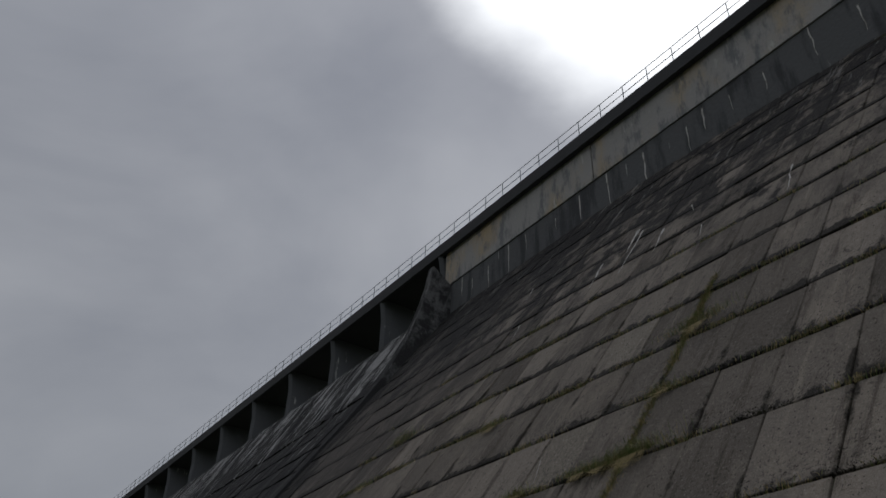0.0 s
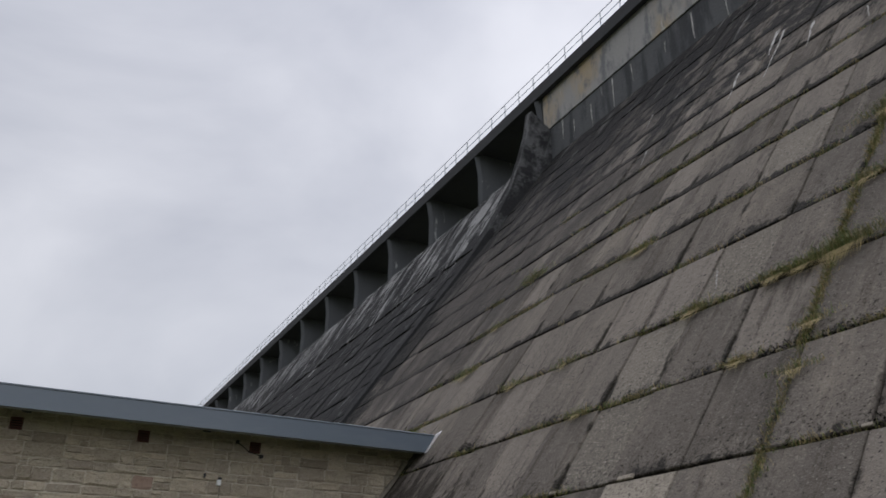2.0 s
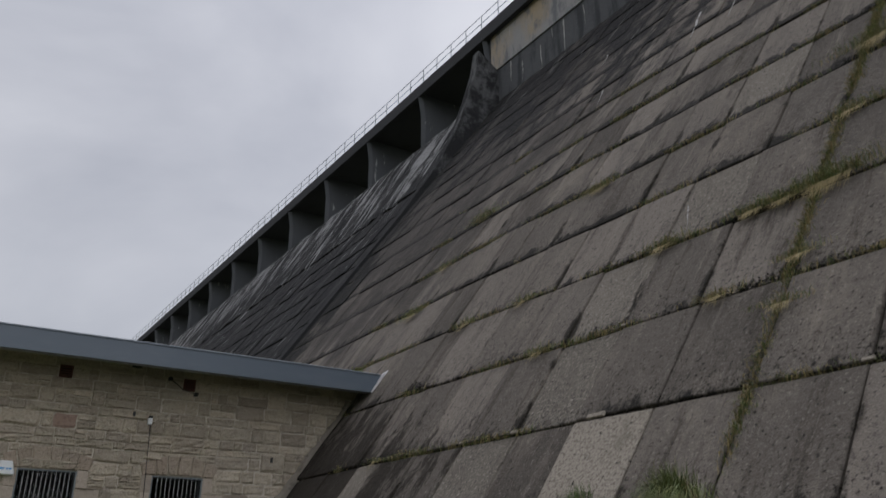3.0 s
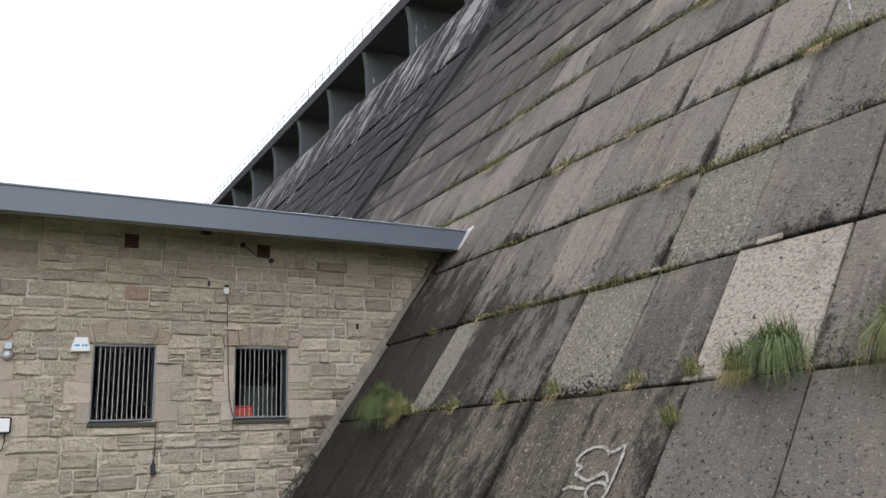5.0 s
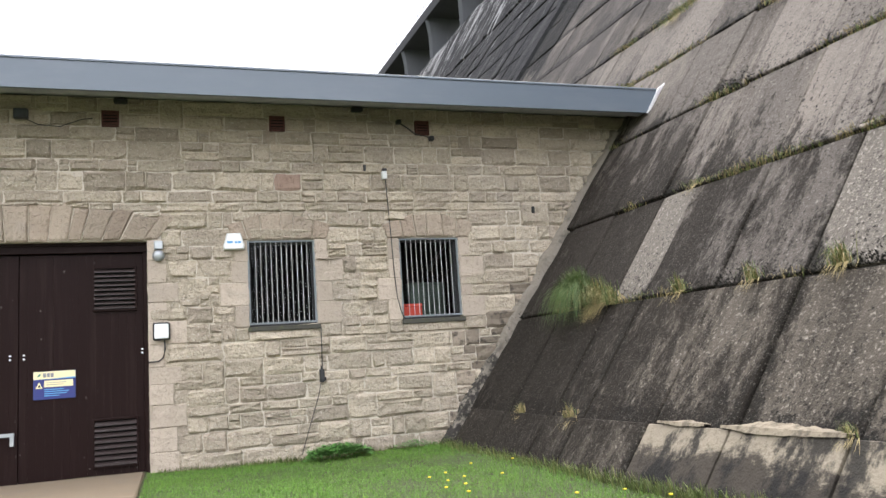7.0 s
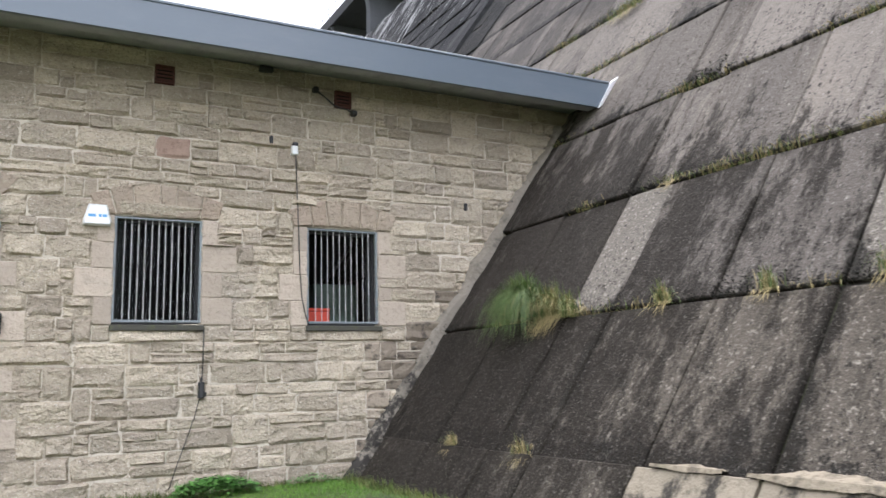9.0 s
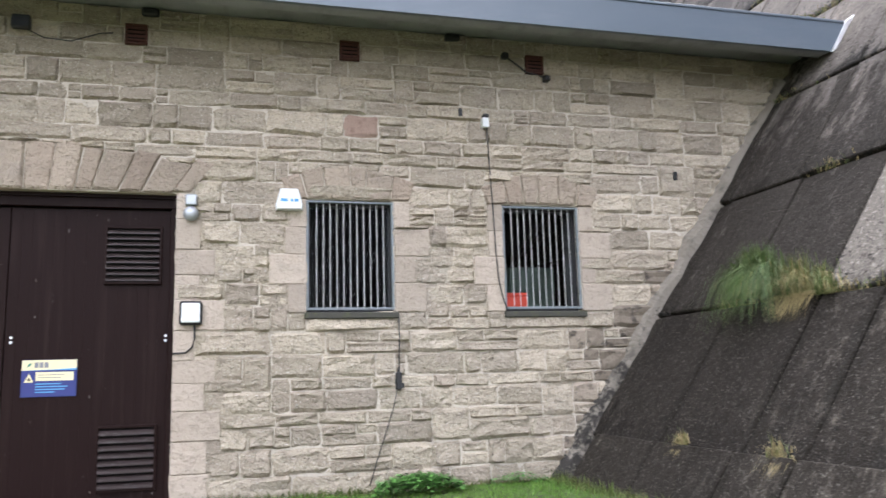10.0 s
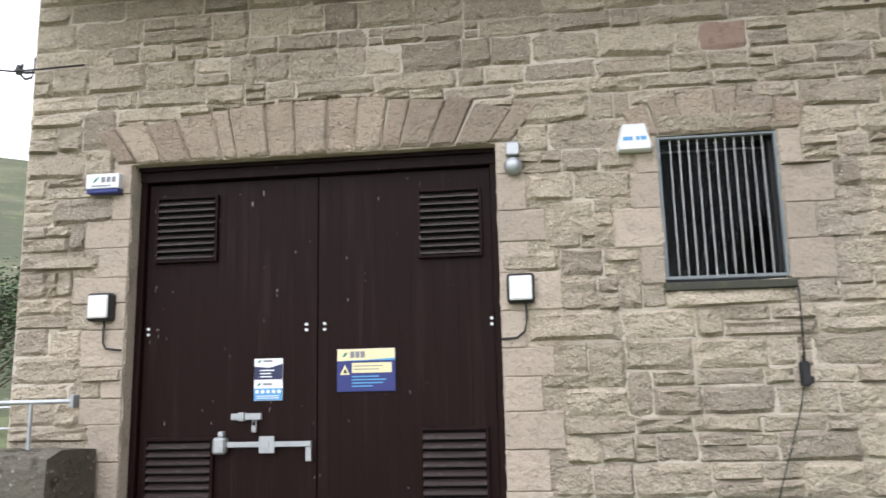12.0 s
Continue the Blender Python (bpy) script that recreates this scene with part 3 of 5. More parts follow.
def build_piers():
    # training wall between the spillway and the slab face
    w = Shape()
    stations = [(0.0, 0.08), (6, 0.08), (12, 0.09), (17, 0.12), (20, 0.3), (22.2, 0.75), (24.0, 1.4), (25.4, 2.0), (26.4, 2.6)]
    pts = []
    for yy in (SPILL_Y - 0.55, SPILL_Y):
        for z, h in stations:
            pts.append(face(yy, z, -0.3))
        for z, h in stations:
            pts.append(face(yy, z, h))
    m = len(stations)
    fs = []
    for i in range(m - 1):
        fs += [(i, m + i, m + i + 1, i + 1), (2 * m + i, 2 * m + i + 1, 3 * m + i + 1, 3 * m + i), (m + i, 3 * m + i, 3 * m + i + 1, m + i + 1)]
    fs.append((m - 1, 2 * m - 1, 4 * m - 1, 3 * m - 1))
    w.add(pts, fs)
    solid("wall_training", w, M["crust"], "dark stained training wall beside the spillway", "wall", kind="structure")
    # piers
    s = Shape()
    prof = [(-0.33, 29.62), (-0.2, 29.0), (-0.05, 28.0), (-0.05, 25.6), (4.3, 25.5), (4.3, 29.62)]
    k = len(prof)
    for side in (-0.19, 0.19):
        s.v += [(dx + (0.12 if i < 4 else 0), side, z - 29.62) for i, (dx, z) in enumerate(prof)]
    s.v += [(prof[i][0] - 0.1, 0.0, prof[i][1] - 29.62) for i in range(4)]
    s.f += [tuple(range(k)), tuple(range(2 * k - 1, k - 1, -1))]
    for i in range(3):
        s.f += [(i, i + 1, 2 * k + i + 1, 2 * k + i), (2 * k + i, 2 * k + i + 1, k + i + 1, k + i)]
    for i in range(3, k):
        j = (i + 1) % k
        if i != k - 1:
            s.f.append((i, j, k + j, k + i))
    pier = None
    for y in PIERS:
        at = Matrix.Translation((crest_x(y), y, 29.62))
        if pier is None:
            pier = solid("bridge_pier", s, M["pier"], "grey concrete pier carrying the walkway over the spillway", "pier", "piers of the spillway bridge")
            pier.matrix_basis = at
        else:
            copy_thing(pier, at)


chute = build_spillway()
build_piers()

# ---- the stone building ----
X_LEFT, WALL_TOP = -4.48, 5.87
DOOR = (-3.33, 0.30, 0.12, 3.62)
WINDOWS = [(1.79, 2.864, 2.22, 3.60), (4.285, 5.347, 2.22, 3.60)]


def right_edge(z):
    return 4.80 + 0.712 * z


def build_shell():
    # front wall as upright strips round the openings, half a metre thick
    y0, y1 = WALL_Y, WALL_Y + 0.45
    s = Shape()
    s.box(X_LEFT, DOOR[0], y0, y1, -0.4, WALL_TOP)
    s.box(DOOR[0], DOOR[1], y0, y1, DOOR[3], WALL_TOP)
    s.box(DOOR[1], WINDOWS[0][0], y0, y1, -0.4, WALL_TOP)
    s.box(WINDOWS[0][1], WINDOWS[1][0], y0, y1, -0.4, WALL_TOP)
    for x0, x1, z0, z1 in WINDOWS:
        s.box(x0, x1, y0, y1, -0.4, z0)
        s.box(x0, x1, y0, y1, z1, WALL_TOP)
    p = [(x, y, z) for y in (y0, y1) for x, z in ((WINDOWS[1][1], -0.4), (5.9, -0.4), (right_edge(WALL_TOP) + 0.3, WALL_TOP), (WINDOWS[1][1], WALL_TOP))]
    s.add(p, [(0, 1, 2, 3), (7, 6, 5, 4), (0, 4, 5, 1), (1, 5, 6, 2), (2, 6, 7, 3), (3, 7, 4, 0)])
    front = solid("wall_south", s, M["mortar"], "pale sandstone rubble front wall with lime mortar joints", "wall", kind="structure")
    s = Shape().box(X_LEFT, X_LEFT + 0.45, y1, 29.5, -0.4, WALL_TOP)
    solid("wall_west", s, M["stone"], "sandstone side wall of the building", "wall", kind="structure")
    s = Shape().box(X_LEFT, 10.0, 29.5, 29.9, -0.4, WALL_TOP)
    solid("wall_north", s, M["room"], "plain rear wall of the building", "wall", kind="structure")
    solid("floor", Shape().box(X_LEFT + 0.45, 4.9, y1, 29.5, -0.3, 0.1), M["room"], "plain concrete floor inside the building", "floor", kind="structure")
    roof = thing("roof", "flat roof with slate blue metal fascia over the stone building", "roof", kind="structure")
    rx0 = X_LEFT - 0.05
    part("roof_deck", Shape().box(rx0 + 0.02, 8.85, 20.24, 21.0, 5.88, 5.98).box(rx0 + 0.02, 10.2, 21.0, 30.3, 5.88, 5.98), M["soffit"], roof)
    part("fascia_return", Shape().box(rx0 + 0.02, 8.75, 20.24, 20.43, 5.645, 5.70, 0.006), M["soffit"], roof, "weathered grey underside of the fascia")
    p = []
    for y in (20.18, 20.238):
        p += [(rx0, y, 5.64), (8.74, y, 5.64), (9.03, y, 6.06), (rx0, y, 6.06)]
    part("fascia", Shape().add(p, [(0, 1, 2, 3), (7, 6, 5, 4), (0, 4, 5, 1), (1, 5, 6, 2), (2, 6, 7, 3), (3, 7, 4, 0)]), M["fascia"], roof, "slate blue folded metal fascia")
    part("drip_edge", Shape().box(rx0, 9.0, 20.165, 20.25, 6.062, 6.10, 0.006), M["fascia"], roof)
    part("roof_sheet", Shape().box(rx0, 9.0, 20.252, 30.3, 5.99, 6.075), M["fascia"], roof)
    q = [Vector(a) for a in ((8.75, 20.16, 5.62), (9.04, 20.16, 6.1), (9.34, 20.2, 6.3), (9.2, 20.2, 5.95))]
    q2 = [a + Vector((0.0, 0.03, 0.012)) for a in q]
    part("flashing", Shape().add(q + q2, [(0, 1, 2, 3), (7, 6, 5, 4), (0, 4, 5, 1), (1, 5, 6, 2), (2, 6, 7, 3), (3, 7, 4, 0)]), M["flashing"], roof, "white flashing strip at the dam")
    return front


front_wall = build_shell()


def build_strip():
    s = Shape()
    r = random.Random(5)
    st = [(-0.2 + 0.22 * i) for i in range(27)]
    for z in st:
        a = 0.11 + r.uniform(-0.035, 0.03)
        b = 0.125 + r.uniform(-0.04, 0.035)
        s.v += [face(WALL_Y + 0.01, z, -0.1), face(WALL_Y + 0.01, z, a + 0.04), face(WALL_Y - b * 0.7, z, a), face(WALL_Y - b, z, a - 0.03), face(WALL_Y - b - 0.02, z, -0.1)]
    for i in range(len(st) - 1):
        for j in range(4):
            k = i * 5 + j
            s.f.append((k, k + 5, k + 6, k + 1))
    s.f += [(0, 1, 2, 3, 4)]
    solid("trim_fillet", s, M["strip"], "rough cement fillet between stone wall and dam slope", "fillet", kind="structure")


build_strip()


def window(x0, x1, z0, z1, bars):
    w = thing("window_1", "small steel-framed window behind vertical security bars", "window", kind="structure", at=(x0, WALL_Y, z0))
    W, H = x1 - x0, z1 - z0
    f = Shape()
    for a, b, c, d in ((0.0, 0.05, 0, H), (W - 0.05, W, 0, H), (0.05, W - 0.05, 0, 0.05), (0.05, W - 0.05, H - 0.05, H)):
        f.box(a, b, 0.12, 0.19, c, d, 0.004)
    part("window_frame", f, M["black"], w)
    # dark sheets added over the pale reveal to imitate shade behind the pane
    reveal_shade = Shape()
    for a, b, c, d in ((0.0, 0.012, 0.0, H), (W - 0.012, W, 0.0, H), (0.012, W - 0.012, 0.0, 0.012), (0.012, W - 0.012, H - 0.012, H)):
        reveal_shade.box(a, b, 0.191, 0.47, c, d)
    part("reveal_shade", reveal_shade, M["room"], w, "dark sheet painting shade over the reveal")
    pane = part("pane", Shape().box(0.05, W - 0.05, 0.15, 0.156, 0.05, H - 0.05), GLASS, w)
    pane.visible_shadow = False
    g = Shape()
    for a, b, c, d in ((0.0, 0.03, 0.03, H - 0.01), (W - 0.03, W, 0.03, H - 0.01), (0.03, W - 0.03, 0.03, 0.062), (0.03, W - 0.03, H - 0.036, H - 0.01)):
        g.box(a, b, 0.0, 0.045, c, d, 0.005)
    gr = part("bar_frame", g, M["frame"], w, "grey steel bar frame")
    for i in range(bars):
        x = 0.045 + (W - 0.09) * (i + 1) / (bars + 1)
        part("bar", Shape().tube([(x, 0.025, 0.05), (x, 0.025, H - 0.03)], 0.0045, 6), M["bar"], gr)
    part("window_sill", Shape().box(-0.02, W + 0.04, -0.06, 0.14, -0.075, 0.0, 0.01), M["sill"], w, "mossy dark sill")
    return w


GLASS = glass_material()
window(*WINDOWS[0], 11)
window(*WINDOWS[1], 10)


def louvre(x0, x1, z0, z1, n, parent):
    # flat sheet behind the slats, with the hollow's shade as its colour
    part("vent_shade_sheet", Shape().box(x0, x1, 21.385, 21.392, z0, z1), M["hole"], parent)
    f = Shape()
    for a, b, c, d in ((x0 - 0.03, x0, z0 - 0.03, z1 + 0.03), (x1, x1 + 0.03, z0 - 0.03, z1 + 0.03), (x0, x1, z1, z1 + 0.03), (x0, x1, z0 - 0.03, z0)):
        f.box(a, b, 21.355, 21.4, c, d, 0.004)
    v = part("louvre_vent", f, M["door"], parent)
    step = (z1 - z0) / n
    for i in range(n):
        z = z0 + step * i
        p = [(x, y, zz) for x in (x0, x1) for y, zz in ((21.34, z + 0.005), (21.34, z + 0.02), (21.384, z + step * 0.72), (21.384, z + step * 0.72 - 0.015))]
        part("slat", Shape().add(p, [(0, 1, 5, 4), (1, 2, 6, 5), (2, 3, 7, 6), (3, 0, 4, 7), (0, 3, 2, 1), (4, 5, 6, 7)]), M["slat"], v)


def build_door():
    d = thing("door_1", "closed dark brown painted timber double door with louvre vents", "door", kind="structure")
    part("door_head", Shape().box(DOOR[0], DOOR[1], 21.33, 21.47, 3.47, DOOR[3], 0.006).box(DOOR[0], DOOR[1], 21.29, 21.33, 3.58, DOOR[3]), M["door"], d)
    for a, b in ((DOOR[0], DOOR[0] + 0.07), (DOOR[1] - 0.07, DOOR[1])):
        part("door_jamb", Shape().box(a, b, 21.34, 21.47, 0.1, 3.47, 0.006), M["door"], d)
    split = -1.485
    for a, b in ((DOOR[0] + 0.075, split - 0.006), (split + 0.006, DOOR[1] - 0.075)):
        leaf = part("door_leaf", Shape().box(a, b, 21.42, 21.46, 0.16, 3.46), M["door"], d)
        n = 15
        for i in range(n):
            x0, x1 = a + (b - a) * i / n + 0.0003, a + (b - a) * (i + 1) / n - 0.0003
            part("board", Shape().box(x0, x1, 21.402, 21.419, 0.165, 3.455, 0.0009), M["door"], leaf)
    for x0, x1, z0, z1, n in ((-3.13, -2.54, 2.67, 3.29, 9), (-0.46, 0.11, 2.61, 3.23, 9), (-3.15, -2.52, 0.30, 0.90, 8), (-0.47, 0.11, 0.30, 0.96, 8)):
        louvre(x0, x1, z0, z1, n, d)
    for x, z in ((split - 0.11, 1.93), (split + 0.07, 1.93), (DOOR[1] - 0.1, 1.93), (DOOR[0] + 0.12, 1.93)):
        for dz in (0, 0.055):
            part("bolt_head", Shape().tube([(x, 21.402, z + dz), (x, 21.390, z + dz)], 0.016, 8), M["paper"], d)
    # sliding bolt with padlock
    bolt = part("bolt", Shape().box(-2.33, -2.02, 21.372, 21.398, 1.085, 1.15, 0.008).box(-2.25, -2.19, 21.355, 21.398, 1.075, 1.16, 0.006), M["galv"], d, "galvanised sliding bolt")
    part("padlock", Shape().box(-2.115, -2.065, 21.35, 21.38, 0.97, 1.035, 0.008).tube([(-2.107, 21.365, 1.03), (-2.107, 21.365, 1.085), (-2.073, 21.365, 1.085), (-2.073, 21.365, 1.03)], 0.006, 6), M["galv"], bolt)
    # locking bar
    bar = part("locking_bar", Shape().box(-2.36, -1.53, 21.345, 21.357, 0.835, 0.885, 0.003), M["galv"], d, "galvanised steel locking bar")
    part("lock_box", Shape().box(-2.48, -2.35, 21.30, 21.4, 0.775, 0.93, 0.02).box(-2.44, -2.38, 21.33, 21.4, 0.93, 0.985, 0.01), M["galv"], bar)
    part("plate", Shape().box(-2.03, -1.88, 21.334, 21.344, 0.78, 0.935, 0.002).box(-1.99, -1.93, 21.325, 21.334, 0.83, 0.89, 0.002), M["galv"], bar)
    part("plate", Shape().box(-1.585, -1.53, 21.358, 21.398, 0.70, 0.885, 0.004), M["galv"], bar)
    # threshold
    part("threshold", Shape().box(DOOR[0], DOOR[1], 21.2, 21.5, 0.02, 0.14, 0.02), M["paving"], d)


build_door()


def arch_top(u, z0, rise0, rise1):
    return z0 + rise0 + (rise1 - rise0) * (1 - u * u)


def rounded_arch_stones(cx, half, z0, rise0, rise1, n, made):
    """Splayed stones over an opening: flat below, bowed above."""
    cuts = [-1 + 2 * (i + (rng.uniform(-0.28, 0.28) if 0 < i < n else 0)) / n for i in range(n + 1)]
    lean = 0.14 * half
    tilts = [c * lean + rng.uniform(-0.03, 0.03) for c in cuts]
    for k in range(n):
        a, b = cuts[k], cuts[k + 1]
        bump = rng.uniform(-0.035, 0.035)
        g = rng.uniform(0.004, 0.009)
        made.append(([(cx + a * half + g, z0 + rng.uniform(-0.008, 0.012)), (cx + b * half - g, z0 + rng.uniform(-0.008, 0.012)),
                      (cx + b * half + tilts[k + 1] - g, arch_top(b, z0, rise0, rise1) + bump), (cx + a * half + tilts[k] + g, arch_top(a, z0, rise0, rise1) + bump)], rng.uniform(0.03, 0.05)))


def arch_columns(cx, half, z0, rise0, rise1, n):
    """The room an arch takes up, in upright strips."""
    w = half * 1.02
    us = [-1 + 2 * (k + 0.5) / n for k in range(n)]
    return [(cx + (u - 1 / n) * w, cx + (u + 1 / n) * w, z0 - 0.02, arch_top(u, z0, rise0, rise1) - 0.01) for u in us]


def stone_mesh(k):
    """A rock-faced stone one unit wide, high and deep, its face at y = -1."""
    r = random.Random(100 + k)
    s = Shape()
    us = [0.0, 0.1 + r.uniform(-0.03, 0.03), 0.5 + r.uniform(-0.2, 0.2), 0.9 + r.uniform(-0.03, 0.03), 1.0]
    vs = [0.0, 0.16 + r.uniform(-0.04, 0.04), 0.55 + r.uniform(-0.15, 0.15), 0.86 + r.uniform(-0.03, 0.03), 1.0]
    m = len(us)
    slant, roll = r.uniform(-0.5, 0.9), r.uniform(-0.5, 0.5)
    for i, u in enumerate(us):
        for j, v in enumerate(vs):
            edge = i in (0, m - 1) or j in (0, m - 1)
            dep = -0.15 - r.uniform(0, 0.25) if edge else -0.6 - r.uniform(0.0, 0.75) + slant * (v - 0.5) + roll * (u - 0.5)
            s.v.append((u - 0.5 + r.uniform(-0.025, 0.025), dep, v - 0.5 + r.uniform(-0.05, 0.05)))
    for i in range(m - 1):
        for j in range(m - 1):
            s.f.append((i * m + j, (i + 1) * m + j, (i + 1) * m + j + 1, i * m + j + 1))
    ring = [i * m for i in range(m)] + [(m - 1) * m + j for j in range(1, m)] + [i * m + m - 1 for i in range(m - 2, -1, -1)] + [j for j in range(m - 2, 0, -1)]
    k0 = len(s.v)
    for q in ring:
        x, y, z = s.v[q]
        s.v.append((x, 0.15, z))
    for q in range(len(ring)):
        w = (q + 1) % len(ring)
        s.f.append((ring[q], k0 + q, k0 + w, ring[w]))
    return s


STONES = [stone_mesh(k) for k in range(20)]


def lay_stones(x_of_right, z_top, blocked, r):
    """Snecked rubble as (x0, x1, z0, z1): uneven courses, some stones split, some rising through two courses."""
    out = []
    heights = []
    z = 0.06
    while z < z_top - 0.04:
        h = r.choice((0.15, 0.19, 0.22, 0.25, 0.27, 0.30))
        if z_top - z - h < 0.1:
            h = z_top - z
        heights.append((z, h))
        z += h
    blocked = list(blocked)
    for n, (z, h) in enumerate(heights):
        up = heights[n + 1][1] if n + 1 < len(heights) else 0
        spans = [(X_LEFT, x_of_right(z + h / 2))]
        for bx0, bx1, bz0, bz1 in blocked:
            if bz0 < z + h - 0.03 and bz1 > z + 0.03:
                for f0, f1 in ((z, bz0), (bz1, z + h)):      # closers above and below
                    mid = ((bx0 + bx1) / 2, (f0 + f1) / 2)
                    if f1 - f0 > 0.03 and bx0 < x_of_right(z) and not any(c[0] < mid[0] < c[1] and c[2] < mid[1] < c[3] for c in blocked):
                        out.append((max(bx0, X_LEFT), bx1, f0, f1))
                nxt = []
                for a, b in spans:
                    if bx1 <= a or bx0 >= b:
                        nxt.append((a, b))
                    else:
                        if bx0 > a + 0.02:
                            nxt.append((a, bx0))
                        if bx1 < b - 0.02:
                            nxt.append((bx1, b))
                spans = nxt
        for a, b in spans:
            x = a
            while x < b - 0.01:
                w = r.choice((0.24, 0.32, 0.40, 0.48, 0.56, 0.66, 0.76)) * r.uniform(0.85, 1.15)
                if b - x - w < 0.14:
                    w = b - x
                tall = h + up
                free = all(not (bx0 < x + w and bx1 > x and bz0 < z + tall and bz1 > z + h) for bx0, bx1, bz0, bz1 in blocked)
                roll = r.random()
                if up and roll < 0.10 and free and tall < 0.46 and 0.2 < w < 0.6 and x + w < x_of_right(z) - 0.2:
                    out.append((x, x + w, z, z + tall))
                    blocked.append((x, x + w, z + h, z + tall))
                elif h >= 0.22 and roll < 0.17:
                    c = h * r.uniform(0.42, 0.58)
                    out.append((x, x + w, z, z + c))
                    m = w * r.uniform(0.35, 0.65)
                    out += [(x, x + m, z + c, z + h), (x + m, x + w, z + c, z + h)] if w > 0.4 else [(x, x + w, z + c, z + h)]
                elif h >= 0.17 and w > 0.36 and roll < 0.25:
                    m = w * r.uniform(0.6, 0.75)
                    out += [(x, x + m, z, z + h), (x + m, x + w, z, z + h * 0.5), (x + m, x + w, z + h * 0.5, z + h)]
                else:
                    out.append((x, x + w, z, z + h))
                x += w
    return out


def build_stonework():
    r = random.Random(21)
    quoins, arches = [], []
    for (x0, x1, z0, z1) in WINDOWS:
        hts = [0.34, 0.36, 0.33, 0.35]
        for side in (0, 1):
            z = z0
            i = side
            while z < z1 - 0.02:
                h = min(hts[i % 4], z1 - z)
                if z1 - z - h < 0.12:
                    h = z1 - z
                w = (0.42 if i % 2 else 0.24) + r.uniform(-0.04, 0.04)
                if z + h > z1 - 0.01:
                    w = 0.2
                quoins.append((x0 - w, x0, z, z + h) if side == 0 else (x1, x1 + w, z, z + h))
                z += h
                i += 1
        rounded_arch_stones((x0 + x1) / 2, 0.5 * (x1 - x0) + 0.2, z1 + 0.008, 0.24, 0.40, 6, arches)
    for side in (0, 1):
        z, i = 0.1, side
        while z < DOOR[3] - 0.02:
            h = r.uniform(0.24, 0.36)
            if DOOR[3] - z - h < 0.12:
                h = DOOR[3] - z
            w = (0.44 if i % 2 else 0.27) + r.uniform(-0.08, 0.14)
            if z + h > DOOR[3] - 0.01:
                w = 0.17
            quoins.append((DOOR[0] - w, DOOR[0], z, z + h) if side == 0 else (DOOR[1], DOOR[1] + w, z, z + h))
            z += h
            i += 1
    rounded_arch_stones((DOOR[0] + DOOR[1]) / 2, 0.5 * (DOOR[1] - DOOR[0]) + 0.16, DOOR[3] + 0.008, 0.33, 0.56, 15, arches)
    blocked = [DOOR] + WINDOWS + quoins
    blocked += arch_columns((DOOR[0] + DOOR[1]) / 2, 0.5 * (DOOR[1] - DOOR[0]) + 0.16, DOOR[3], 0.33, 0.56, 12)
    for x0, x1, z0, z1 in WINDOWS:
        blocked += arch_columns((x0 + x1) / 2, 0.5 * (x1 - x0) + 0.2, z1, 0.24, 0.40, 4)
        blocked.append((x0 - 0.02, x1 + 0.02, z0 - 0.07, z0))
    blocked += [(x - 0.14, x + 0.14, 5.405, 5.655) for x in (-2.8, -0.2, 2.33, 4.82)]
    stones = lay_stones(right_edge, WALL_TOP, blocked, r)
    meshes = [s.mesh("stone", M["stone"]) for s in STONES]
    dark = [s.mesh("stone", M["lichen_stone"]) for s in STONES[:8]]
    red = STONES[3].mesh("stone", M["red_stone"])
    dressed = []
    for k in range(4):
        rr = random.Random(k)
        s = Shape()
        q = [(-0.5, -0.5), (0.5, -0.5), (0.5, 0.5), (-0.5, 0.5)]
        s.v = [(a, 0.2, b) for a, b in q] + [(a, -0.72, b) for a, b in q] + [(a * 0.955, -1.0 + rr.uniform(-0.08, 0.08), b * 0.95) for a, b in q]
        s.f = [(i, (i + 1) % 4, 4 + (i + 1) % 4, 4 + i) for i in range(4)] + [(4 + i, 4 + (i + 1) % 4, 8 + (i + 1) % 4, 8 + i) for i in range(4)] + [(8, 9, 10, 11)]
        dressed.append(s.mesh("quoin", M["quoin"]))
    rest, rest_dark = Shape(), Shape()
    backs = [(x0 - 0.3 if x1 in (DOOR[0], WINDOWS[0][0], WINDOWS[1][0]) else x0, x1 if x1 in (DOOR[0], WINDOWS[0][0], WINDOWS[1][0]) else x1 + 0.3, z0, z1) for x0, x1, z0, z1 in quoins]
    for x0, x1, z0, z1 in backs:      # small closers behind the dressed blocks
        x0 = max(x0, X_LEFT)
        q = STONES[r.randrange(len(STONES))]
        rest.add([((x0 + x1) / 2 + a * (x1 - x0), WALL_Y + b * 0.009, (z0 + z1) / 2 + c * (z1 - z0)) for a, b, c in q.v], q.f)
    count = 0
    for x0, x1, z0, z1 in stones:
        k = r.randrange(len(STONES))
        g = r.uniform(0.005, 0.017)
        w, h, dep = x1 - x0 - g, z1 - z0 - g, r.uniform(0.022, 0.058)
        cx, cz = (x0 + x1) / 2, (z0 + z1) / 2
        tilt = r.uniform(-0.03, 0.03)
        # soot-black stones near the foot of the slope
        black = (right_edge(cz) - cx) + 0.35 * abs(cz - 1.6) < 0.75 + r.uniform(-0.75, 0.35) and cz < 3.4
        near = 0.2 < cx < 4.4 and 0.7 < cz < 5.0 and count < 300
